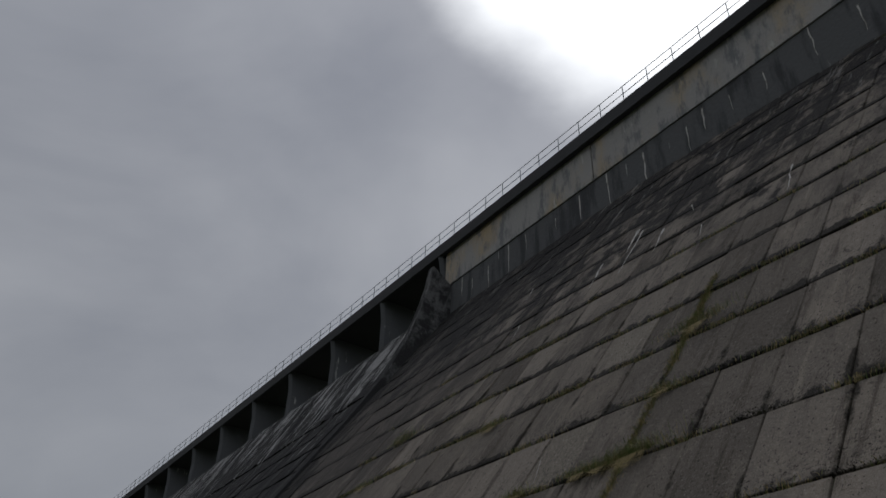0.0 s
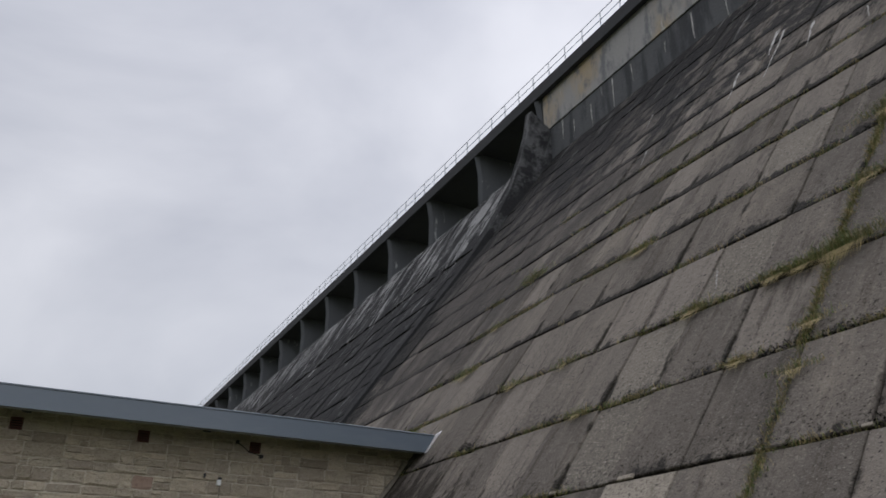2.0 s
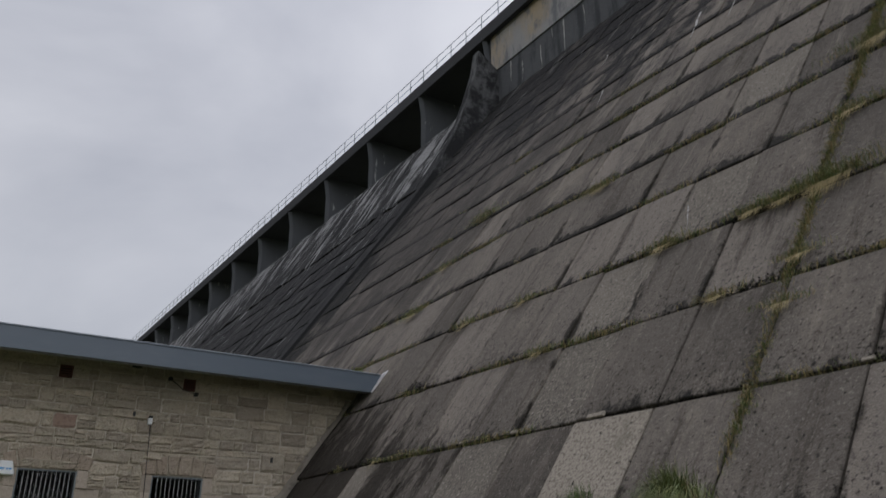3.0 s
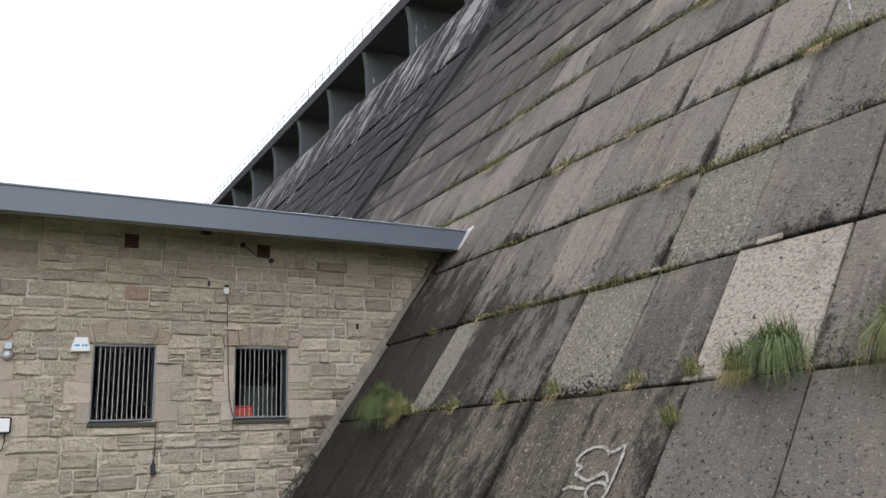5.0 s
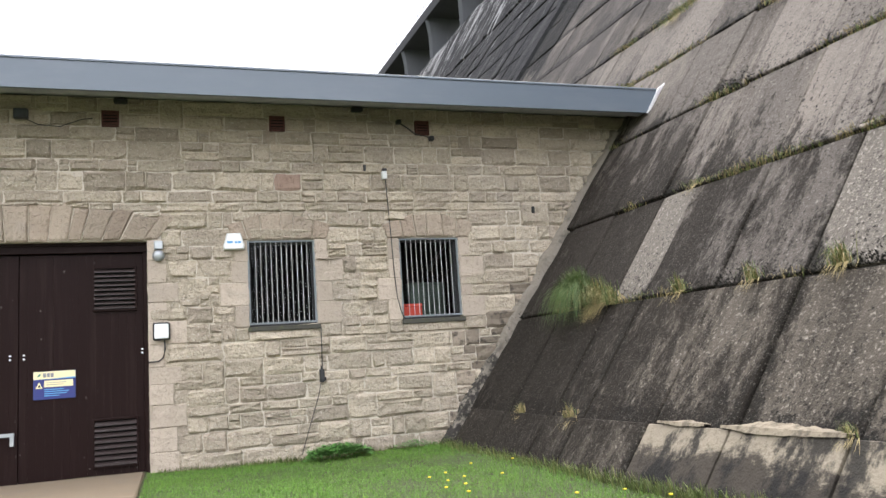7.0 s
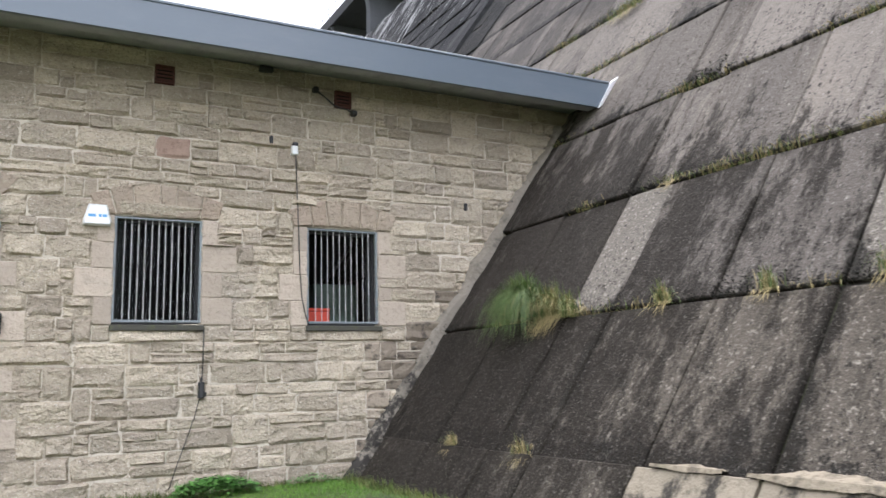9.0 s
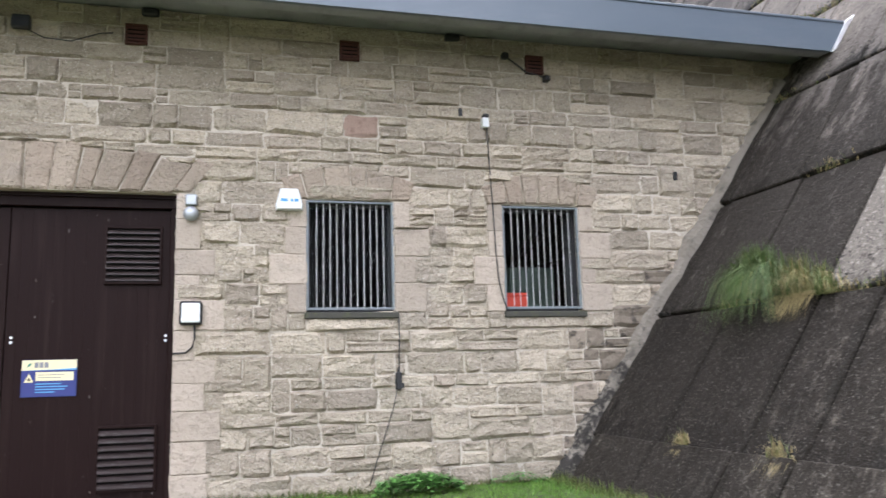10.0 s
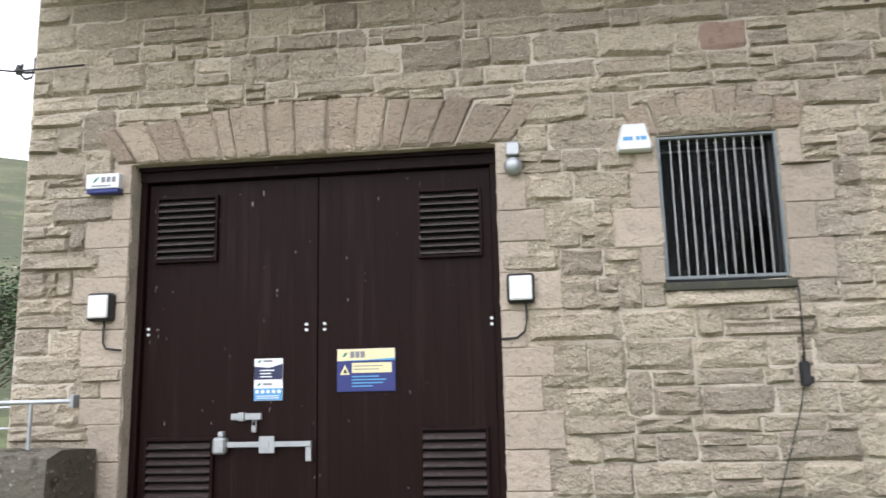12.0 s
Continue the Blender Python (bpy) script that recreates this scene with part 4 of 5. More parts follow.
        if near and not black:
            me = red if abs(cx - 2.62) < 0.22 and abs(cz - 4.47) < 0.1 else meshes[k]
            ob = new("stone", me)
            ob.parent = front_wall
            ob.location, ob.scale, ob.rotation_euler = (cx, WALL_Y + 0.009, cz), (w, dep, h), (0, tilt, 0)
            count += 1
        else:
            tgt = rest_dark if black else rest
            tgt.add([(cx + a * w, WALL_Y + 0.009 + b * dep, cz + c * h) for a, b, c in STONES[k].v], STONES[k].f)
    ob = part("stone_rest", rest, M["stone"], front_wall)
    ob["kind"] = "stuff"
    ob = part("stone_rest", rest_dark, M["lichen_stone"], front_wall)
    ob["kind"] = "stuff"
    for x0, x1, z0, z1 in quoins:
        ob = new("quoin", dressed[r.randrange(4)])
        ob.parent = front_wall
        ob.location, ob.scale = ((x0 + x1) / 2, WALL_Y, (z0 + z1) / 2), (x1 - x0 - 0.008, r.uniform(0.014, 0.026), z1 - z0 - 0.008)
    for pts, dep in arches:
        s = Shape()
        c = [sum(p[i] for p in pts) / 4 for i in (0, 1)]
        s.v = [(x, WALL_Y + 0.05, z) for x, z in pts] + [(x, WALL_Y - dep * 0.4, z) for x, z in pts]
        mids = []
        for (x, z) in pts:
            mids.append((c[0] + (x - c[0]) * 0.86, WALL_Y - dep * 0.7 - r.uniform(0, 0.02), c[1] + (z - c[1]) * 0.88))
        s.v += mids
        s.f = [(i, (i + 1) % 4, 4 + (i + 1) % 4, 4 + i) for i in range(4)] + [(4 + i, 4 + (i + 1) % 4, 8 + (i + 1) % 4, 8 + i) for i in range(4)] + [(8, 9, 10, 11)]
        part("voussoir", s, M["arch"], front_wall)


# ---- ground ----


def ground_z(x, y):
    z = GROUND + 0.03 * math.sin(x * 1.3 + y * 0.7) + 0.02 * math.sin(x * 0.5 - y * 1.1)
    return z


def build_ground():
    s = Shape()
    xs = [-1500, -600, -250, -120, -60, -30] + [-15 + 0.6 * i for i in range(43)] + [14, 40, 200, 1500]
    ys = [-1500, -500, -150, -60, -30, -12] + [-6 + 0.7 * i for i in range(52)] + [45, 80, 150, 400, 1500]
    for x in xs:
        for y in ys:
            s.v.append((x, y, ground_z(x, y) if abs(x) < 30 and abs(y) < 50 else GROUND))
    n = len(ys)
    s.f = [(i * n + j, (i + 1) * n + j, (i + 1) * n + j + 1, i * n + j + 1) for i in range(len(xs) - 1) for j in range(n - 1)]
    solid("ground", s, M["soil"], "short green grass lawn at the foot of the dam", "ground", kind="structure", smooth=True)
    p = Shape().box(-3.45, 0.22, 18.6, 21.2, -0.1, 0.185, 0.02)
    solid("pavement", p, M["paving"], "worn concrete apron before the double door", "pavement", kind="structure")


build_ground()


def build_hills():
    """Pasture hills that ring the valley."""
    s = Shape()
    naz, nr = 120, 14
    for i in range(naz + 1):
        az = radians(-150 + 300 * i / naz)
        for j in range(nr):
            t = j / (nr - 1)
            dist = 70 + 430 * t
            deg = math.degrees(az)
            fall = 0.4 * min(1.0, max(0.0, (deg + 4.0) / 18.0)) + 0.6 * min(1.0, max(0.0, (deg - 5.0) / 10.0))
            top = 0.266 + 0.02 * min(1.0, max(0.0, (-deg - 15.0) / 15.0)) - 0.19 * fall + 0.002 * math.sin(az * 23)
            z = dist * top * (t ** 0.35) * 0.98 + 2.0 * noise.noise((math.cos(az) * dist * 0.012, math.sin(az) * dist * 0.012, 0.3)) * t
            if j == 0:
                z = -1.0
            s.v.append((dist * math.sin(az), 15 + dist * math.cos(az), z))
    s.f = [(i * nr + j, (i + 1) * nr + j, (i + 1) * nr + j + 1, i * nr + j + 1) for i in range(naz) for j in range(nr - 1)]
    solid("backdrop_hills", s, M["hill"], "rough green pasture hillside across the valley", "hill", kind="structure", smooth=True)


build_hills()

# ---- fixtures on the stone wall ----
WY = WALL_Y - 0.03      # mean face of the stones


def air_vent(x, z):
    v = thing("air_vent", "rust-red terracotta air brick high in the stone wall", "air vent", "air bricks under the eaves", at=(x, WY - 0.015, z))
    s = Shape()
    for a, b, c, d in ((-0.125, -0.1, -0.125, 0.125), (0.1, 0.125, -0.125, 0.125), (-0.1, 0.1, 0.1, 0.125), (-0.1, 0.1, -0.125, -0.1)):
        s.box(a, b, -0.015, 0.05, c, d, 0.004)
    part("vent_frame", s, M["vent"], v)
    # black sheet that paints in the shade between the slats
    part("vent_shade_sheet", Shape().box(-0.1, 0.1, 0.02, 0.04, -0.1, 0.1), M["hole"], v)
    for i in range(4):
        part("slat", Shape().box(-0.1, 0.1, -0.005, 0.02, -0.085 + 0.05 * i, -0.06 + 0.05 * i, 0.003), M["vent"], v)
    return v


first_vent = air_vent(-2.8, 5.53)
for vx in (-0.2, 2.33, 4.82):
    copy_thing(first_vent, Matrix.Translation((vx, WY - 0.015, 5.53)))


def bulkhead(x, z, label):
    b = thing("bulkhead_light", label, "wall light", "square wall lights beside the door", at=(x, WY, z))
    part("housing", Shape().box(-0.125, 0.125, -0.085, 0.04, -0.135, 0.135, 0.022), M["black"], b)
    part("diffuser", Shape().box(-0.102, 0.102, -0.104, -0.086, -0.11, 0.11, 0.012), M["white"], b, "white plastic diffuser")
    return b


bulkhead(0.49, 2.22, "square black wall light with white diffuser beside the door jamb")
bulkhead(-3.56, 2.19, "square black wall light with white diffuser on a stone quoin")


def cable(pts, r=0.009, label="thin black cable clipped to the stone wall"):
    solid("cable", Shape().tube(pts, r, 6), M["cable"], label, "cable", smooth=True)


y = WY - 0.022
cable([(0.53, y, 2.09), (0.535, y, 1.95), (0.51, y, 1.83), (0.44, y, 1.775), (0.36, y, 1.77), (0.30, y + 0.02, 1.77)], 0.012, "thick black cable looping from a wall light to the door")
cable([(-3.53, y, 2.06), (-3.53, y, 1.85), (-3.5, y, 1.79), (-3.34, y, 1.77)], 0.011, "black cable dropping from a wall light")
cable([(4.10, y, 4.78), (4.12, y, 4.3), (4.15, y, 3.6), (4.17, y, 3.0), (4.2, y, 2.6), (4.25, y, 2.36), (4.3, y, 2.24)], 0.008)
cable([(2.9, y, 2.16), (2.9, y, 1.9), (2.89, y, 1.5)], 0.008)
cable([(2.86, y, 1.28), (2.82, y, 1.1), (2.72, y, 0.8), (2.6, y, 0.45), (2.52, y, 0.2)], 0.006, "thin stained cable trailing down to the grass")
cable([(4.42, y, 5.60), (4.55, y, 5.52), (4.68, y, 5.42), (4.85, y, 5.38), (4.95, y, 5.36)], 0.012, "black cable looping past an air brick")
cable([(-1.36, y, 5.48), (-1.2, y, 5.4), (-0.9, y, 5.38), (-0.6, y, 5.5), (-0.45, y, 5.52)], 0.007, "thin cable from a small floodlight")
cable([(-5.4, y - 0.1, 4.78), (-4.7, y, 4.70), (-4.45, y, 4.70), (-3.9, y, 4.71)], 0.01, "black service cable entering at the building corner")


def build_bell():
    b = thing("alarm_bell", "grey alarm bell with a domed steel gong under its box", "alarm bell", at=(0.465, WY, 3.42))
    part("back_box", Shape().box(-0.065, 0.065, -0.075, 0.04, 0.05, 0.18, 0.012), M["galv"], b, "grey steel box")
    s = Shape()
    rings = 6
    for i in range(rings + 1):
        a = 0.5 * math.pi * i / rings
        rr, dy = 0.088 * math.cos(a), -0.03 - 0.065 * math.sin(a)
        for k in range(20):
            t = 2 * math.pi * k / 20
            s.v.append((rr * math.cos(t), dy, -0.045 + rr * math.sin(t)))
    for i in range(rings):
        for k in range(20):
            q = (k + 1) % 20
            s.f.append((i * 20 + k, i * 20 + q, (i + 1) * 20 + q, (i + 1) * 20 + k))
    part("gong", s, M["galv"], b, "domed grey steel gong", True)
    part("bracket", Shape().tube([(0, 0.03, -0.045), (0, -0.03, -0.045)], 0.05, 12), M["black"], b)


build_bell()


def build_alarm_box():
    a = thing("alarm_box", "white tapered intruder alarm box with faint blue print", "alarm box", at=(1.585, WY, 3.57))
    q = [(-0.155, -0.125), (0.155, -0.125), (0.165, -0.075), (0.105, 0.135), (-0.105, 0.135), (-0.165, -0.075)]
    s = Shape()
    s.v = [(x, 0.04, z) for x, z in q] + [(x, -0.055, z) for x, z in q] + [(x * 0.88, -0.085, z * 0.88) for x, z in q]
    n = 6
    s.f = [(i, (i + 1) % n, n + (i + 1) % n, n + i) for i in range(n)] + [(n + i, n + (i + 1) % n, 2 * n + (i + 1) % n, 2 * n + i) for i in range(n)] + [tuple(range(2 * n, 3 * n))]
    part("cover", s, M["white"], a)
    for x0, x1 in ((-0.105, -0.02), (0.012, 0.045), (0.055, 0.105)):
        part("print_bar", Shape().box(x0, x1, -0.0885, -0.086, -0.03, 0.005), M["cyan"], a)


build_alarm_box()


def build_name_box():
    a = thing("sign_box", "small white box sign with blue base beside the door", "sign", at=(-3.59, WY, 3.42))
    part("panel", Shape().box(-0.175, 0.175, -0.085, 0.04, -0.055, 0.095, 0.008), M["paper"], a)
    part("base", Shape().box(-0.168, 0.168, -0.08, 0.04, -0.1, -0.056, 0.008), M["blue"], a, "blue lower edge")
    part("print_mark", Shape().add([(-0.1, -0.0875, 0.0), (-0.06, -0.0875, 0.02), (-0.03, -0.0875, 0.065), (-0.075, -0.0875, 0.045)], [(0, 1, 2, 3)]), M["green"], a)
    for x0 in (-0.01, 0.045, 0.1):
        part("print_bar", Shape().box(x0, x0 + 0.04, -0.088, -0.086, 0.005, 0.06), M["ink"], a)
    part("print_bar", Shape().box(-0.11, 0.09, -0.088, -0.086, -0.035, -0.022), M["ink"], a)


build_name_box()


def build_door_signs():
    # wide warning sign
    s = thing("warning_sign", "blue and cream warning sign screwed to the brown door", "sign", at=(-1.29, 21.395, 1.33))
    part("plate", Shape().box(0, 0.565, -0.004, 0.006, 0, 0.405, 0.002), M["blue"], s)
    part("header", Shape().box(0.003, 0.562, -0.007, -0.0045, 0.29, 0.402), M["cream"], s, "cream header strip")
    part("wave", Shape().add([(0.003, -0.0085, 0.29), (0.562, -0.0085, 0.29), (0.562, -0.0085, 0.31), (0.3, -0.0085, 0.297)], [(0, 1, 2, 3)]), M["cyan"], s)
    part("print_mark", Shape().add([(0.05, -0.009, 0.325), (0.085, -0.009, 0.335), (0.11, -0.009, 0.375), (0.07, -0.009, 0.362)], [(0, 1, 2, 3)]), M["green"], s)
    for x0 in (0.13, 0.18, 0.23):
        part("print_bar", Shape().box(x0, x0 + 0.04, -0.009, -0.0075, 0.318, 0.378), M["ink"], s)
    part("text_panel", Shape().box(0.145, 0.53, -0.007, -0.0045, 0.175, 0.27), M["cream"], s, "pale text panel")
    for z0, w in ((0.235, 0.34), (0.205, 0.30)):
        part("print_bar", Shape().box(0.165, 0.165 + w * 0.8, -0.0088, -0.0075, z0, z0 + 0.008), M["ink"], s)
    part("warning_triangle", Shape().add([(0.03, -0.008, 0.16), (0.125, -0.008, 0.16), (0.078, -0.008, 0.255)], [(0, 1, 2)]), M["cream"], s)
    part("warning_mark", Shape().add([(0.06, -0.0095, 0.175), (0.098, -0.0095, 0.175), (0.085, -0.0095, 0.215), (0.07, -0.0095, 0.205)], [(0, 1, 2, 3)]), M["black"], s)
    for i, w in enumerate((0.26, 0.33, 0.3, 0.2)):
        part("print_bar", Shape().box(0.145, 0.145 + w, -0.006, -0.0045, 0.135 - 0.03 * i, 0.147 - 0.03 * i), M["cyan"], s)
    # upright notice
    n = thing("safety_notice", "upright white and blue safety notice on the brown door", "sign", at=(-2.11, 21.395, 1.265))
    part("plate", Shape().box(0, 0.285, -0.004, 0.006, 0, 0.40, 0.002), M["paper"], n)
    part("title_panel", Shape().add([(0.002, -0.006, 0.20), (0.283, -0.006, 0.20), (0.283, -0.006, 0.345), (0.15, -0.006, 0.31), (0.002, -0.006, 0.325)], [(0, 1, 2, 3, 4)]), M["navy"], n, "navy title panel")
    part("icon_panel", Shape().box(0.002, 0.283, -0.006, -0.0045, 0.003, 0.115), M["cyan"], n, "light blue icon panel")
    for i, w in enumerate((0.14, 0.11, 0.12)):
        part("print_bar", Shape().box(0.06, 0.06 + w, -0.0085, -0.0065, 0.28 - 0.03 * i, 0.292 - 0.03 * i), M["paper"], n)
    for i in range(5):
        part("icon", Shape().tube([(0.035 + 0.054 * i, -0.0045, 0.085), (0.035 + 0.054 * i, -0.008, 0.085)], 0.018, 10), M["paper"], n)
    for z0 in (0.02, 0.04):
        part("print_bar", Shape().box(0.03, 0.25, -0.008, -0.0065, z0, z0 + 0.008), M["paper"], n)
    for x0, z0 in ((0.03, 0.36), (0.03, 0.14)):
        part("print_mark", Shape().add([(x0, -0.0055, z0), (x0 + 0.03, -0.0055, z0 + 0.005), (x0 + 0.045, -0.0055, z0 + 0.03), (x0 + 0.015, -0.0055, z0 + 0.02)], [(0, 1, 2, 3)]), M["green"], n)
        part("print_bar", Shape().box(x0 + 0.06, x0 + 0.15, -0.007, -0.0045, z0 + 0.006, z0 + 0.024), M["ink"], n)


build_door_signs()


def small_fixtures():
    j = thing("cable_box", "small black cable box hanging on the stone wall", "cable box", at=(2.88, WY, 1.4))
    part("body", Shape().box(-0.035, 0.035, -0.075, 0.02, -0.11, 0.10, 0.012), M["black"], j)
    part("gland", Shape().tube([(0, -0.025, 0.1), (0, -0.025, 0.15)], 0.015, 8), M["black"], j)
    part("plug", Shape().box(0.03, 0.065, -0.06, -0.01, -0.09, -0.03, 0.008), M["black"], j)
    p = thing("light_sensor", "small white sensor box at a cable end", "sensor", at=(4.09, WY, 4.68))
    part("body", Shape().box(-0.045, 0.045, -0.06, 0.02, -0.07, 0.06, 0.01), M["white"], p)
    part("cap", Shape().box(-0.035, 0.045, -0.07, 0.01, 0.06, 0.11, 0.012), M["black"], p)
    f = thing("floodlight", "small dark floodlight under the eaves", "floodlight", at=(-1.42, WY, 5.54))
    part("lamp_body", Shape().box(-0.1, 0.1, -0.13, -0.04, -0.08, 0.08, 0.015), M["black"], f)
    part("lens", Shape().box(-0.08, 0.08, -0.138, -0.131, -0.06, 0.06), GLASS, f)
    part("bracket", Shape().box(-0.03, 0.03, -0.05, 0.03, -0.03, 0.03, 0.005), M["black"], f)
    for x, z, lab in ((4.40, 5.62, "small black camera stub under the eaves"), (4.98, 5.34, "small black cable gland on the wall")):
        solid("wall_stub", Shape().box(x - 0.045, x + 0.045, WY - 0.07, WY + 0.03, z - 0.04, z + 0.04, 0.015), M["black"], lab, "stub")
    # black blocks that paint in the darkness of open slots between stones
    for x, z in ((3.76, 4.80), (6.82, 4.07)):
        solid("slot_shade_block", Shape().box(x - 0.026, x + 0.026, WY - 0.03, WY + 0.03, z - 0.06, z + 0.06, 0.01), M["black"], "small black block standing in for a shaded slot in the stonework", "cleat", "iron cleats in the wall")
    for x in (-0.05, 3.68):
        solid("eaves_fitting", Shape().box(x - 0.1, x + 0.1, WY - 0.06, WY + 0.03, 5.77, 5.86, 0.02), M["black"], "small dark fitting where wall meets soffit", "fitting", "fittings under the eaves")
    h = thing("cable_bracket", "black iron insulator bracket on the building corner", "bracket", at=(-4.5, WALL_Y + 0.05, 4.72))
    part("arm", Shape().tube([(0.05, 0, 0), (-0.12, 0, 0.0), (-0.2, 0, 0.03)], 0.014, 6), M["black"], h)
    part("hook", Shape().tube([(-0.02, 0, 0.16), (-0.02, 0, 0.0), (-0.05, 0, -0.06), (-0.12, 0, -0.07), (-0.17, 0, -0.02), (-0.16, 0, 0.1)], 0.013, 6), M["black"], h)
    part("insulator", Shape().tube([(-0.2, 0, -0.01), (-0.2, 0, 0.03), (-0.2, 0, 0.09)], [0.03, 0.04, 0.022], 10), M["black"], h)


small_fixtures()


def things_inside():
    t = thing("tool_box", "red metal box standing on a ledge inside the window", "box", at=(4.45, 21.75, 2.22))
    part("body", Shape().box(0, 0.36, 0, 0.2, 0.08, 0.25, 0.015), M["red"], t)
    part("lid", Shape().box(-0.005, 0.365, -0.005, 0.205, 0.252, 0.30, 0.012), M["red"], t)
    part("foot", Shape().box(0.02, 0.34, 0.02, 0.18, 0.0, 0.079, 0.005), M["black"], t)
    solid("window_ledge", Shape().box(4.0, 5.3, 21.64, 22.0, 2.16, 2.22, 0.01), M["sill"], "dark board ledge inside the window", "ledge")
    k = thing("locker", "green-grey steel locker standing inside the room", "locker", at=(4.75, 22.3, 0.1))
    part("cabinet", Shape().box(0, 0.7, 0.02, 0.5, 0, 2.85, 0.01), M["locker"], k)
    for a in (0.01, 0.36):
        part("locker_door", Shape().box(a, a + 0.33, 0.0, 0.018, 0.05, 2.8, 0.005), M["locker"], k)


things_inside()


def build_side_wall():
    s = Shape()
    ring = [(20.33, -0.4), (20.33, 0.35), (20.34, 0.74), (20.37, 0.84), (20.55, 0.88), (20.9, 0.88), (21.10, 0.86), (21.12, -0.4)]
    xs = [-14.0, -9.0, -7.0, -6.0] + [-5.5 + 0.1 * i for i in range(20)] + [-3.52]
    for x in xs:
        for k, (py, pz) in enumerate(ring):
            q = 0.035 * noise.noise((x * 3.1, k * 1.7, 0.4)) + 0.02 * noise.noise((x * 9.0, k * 2.3, 2.4))
            s.v.append((x, py + (q if 0 < k < 5 else 0), pz + (q if 2 <= k <= 6 else 0)))
    m = len(ring)
    s.f = [(i * m + j, i * m + j + 1, (i + 1) * m + j + 1, (i + 1) * m + j) for i in range(len(xs) - 1) for j in range(m - 1)]
    s.f += [tuple(range(m - 1, -1, -1)), tuple((len(xs) - 1) * m + j for j in range(m))]
    solid("wall_parapet", s, M["block"], "lichen-crusted low concrete parapet wall", "wall", kind="structure")
    h = thing("handrail", "galvanised tubular handrail above the low wall", "handrail", at=(-3.55, 20.75, 0.88))
    part("top_rail", Shape().tube([(-9.5, 0, 0.40), (-0.02, 0, 0.42)], 0.022, 10), M["galv"], h)
    part("end_plate", Shape().box(-0.02, 0.02, -0.05, 0.05, 0.36, 0.48, 0.006), M["galv"], h)
    for i in range(10):
        x = -0.42 - 0.62 * i
        part("post", Shape().tube([(x, 0, 0), (x, 0, 0.41)], 0.02, 10), M["galv"], h)
    f = thing("fence", "distant galvanised tubular fence beyond the building", "fence", at=(-14, 32.0, GROUND))
    for z in (0.55, 1.05):
        part("rail", Shape().tube([(-8, 0, z), (7, 0, z)], 0.03, 8), M["galv"], f)
    for i in range(9):
        part("post", Shape().tube([(-8 + 1.85 * i, 0, 0), (-8 + 1.85 * i, 0, 1.1)], 0.03, 8), M["galv"], f)


build_side_wall()


def ribbon(pts, w, h=0.006):
    """A flat band on the slope along (y, z) points; w may vary along it."""
    s = Shape()
    ws = w if isinstance(w, (list, tuple)) else [w] * len(pts)
    for i, (yy, z) in enumerate(pts):
        a, b = pts[max(i - 1, 0)], pts[min(i + 1, len(pts) - 1)]
        dy, dz = b[0] - a[0], (b[1] - a[1]) * 1.22
        n = math.hypot(dy, dz) or 1
        oy, oz = -dz / n * ws[i] / 2, dy / n * ws[i] / 2 / 1.22
        s.v += [face(yy + oy, z + oz, h), face(yy - oy, z - oz, h)]
    s.f = [(2 * i, 2 * i + 1, 2 * i + 3, 2 * i + 2) for i in range(len(pts) - 1)]
    return s


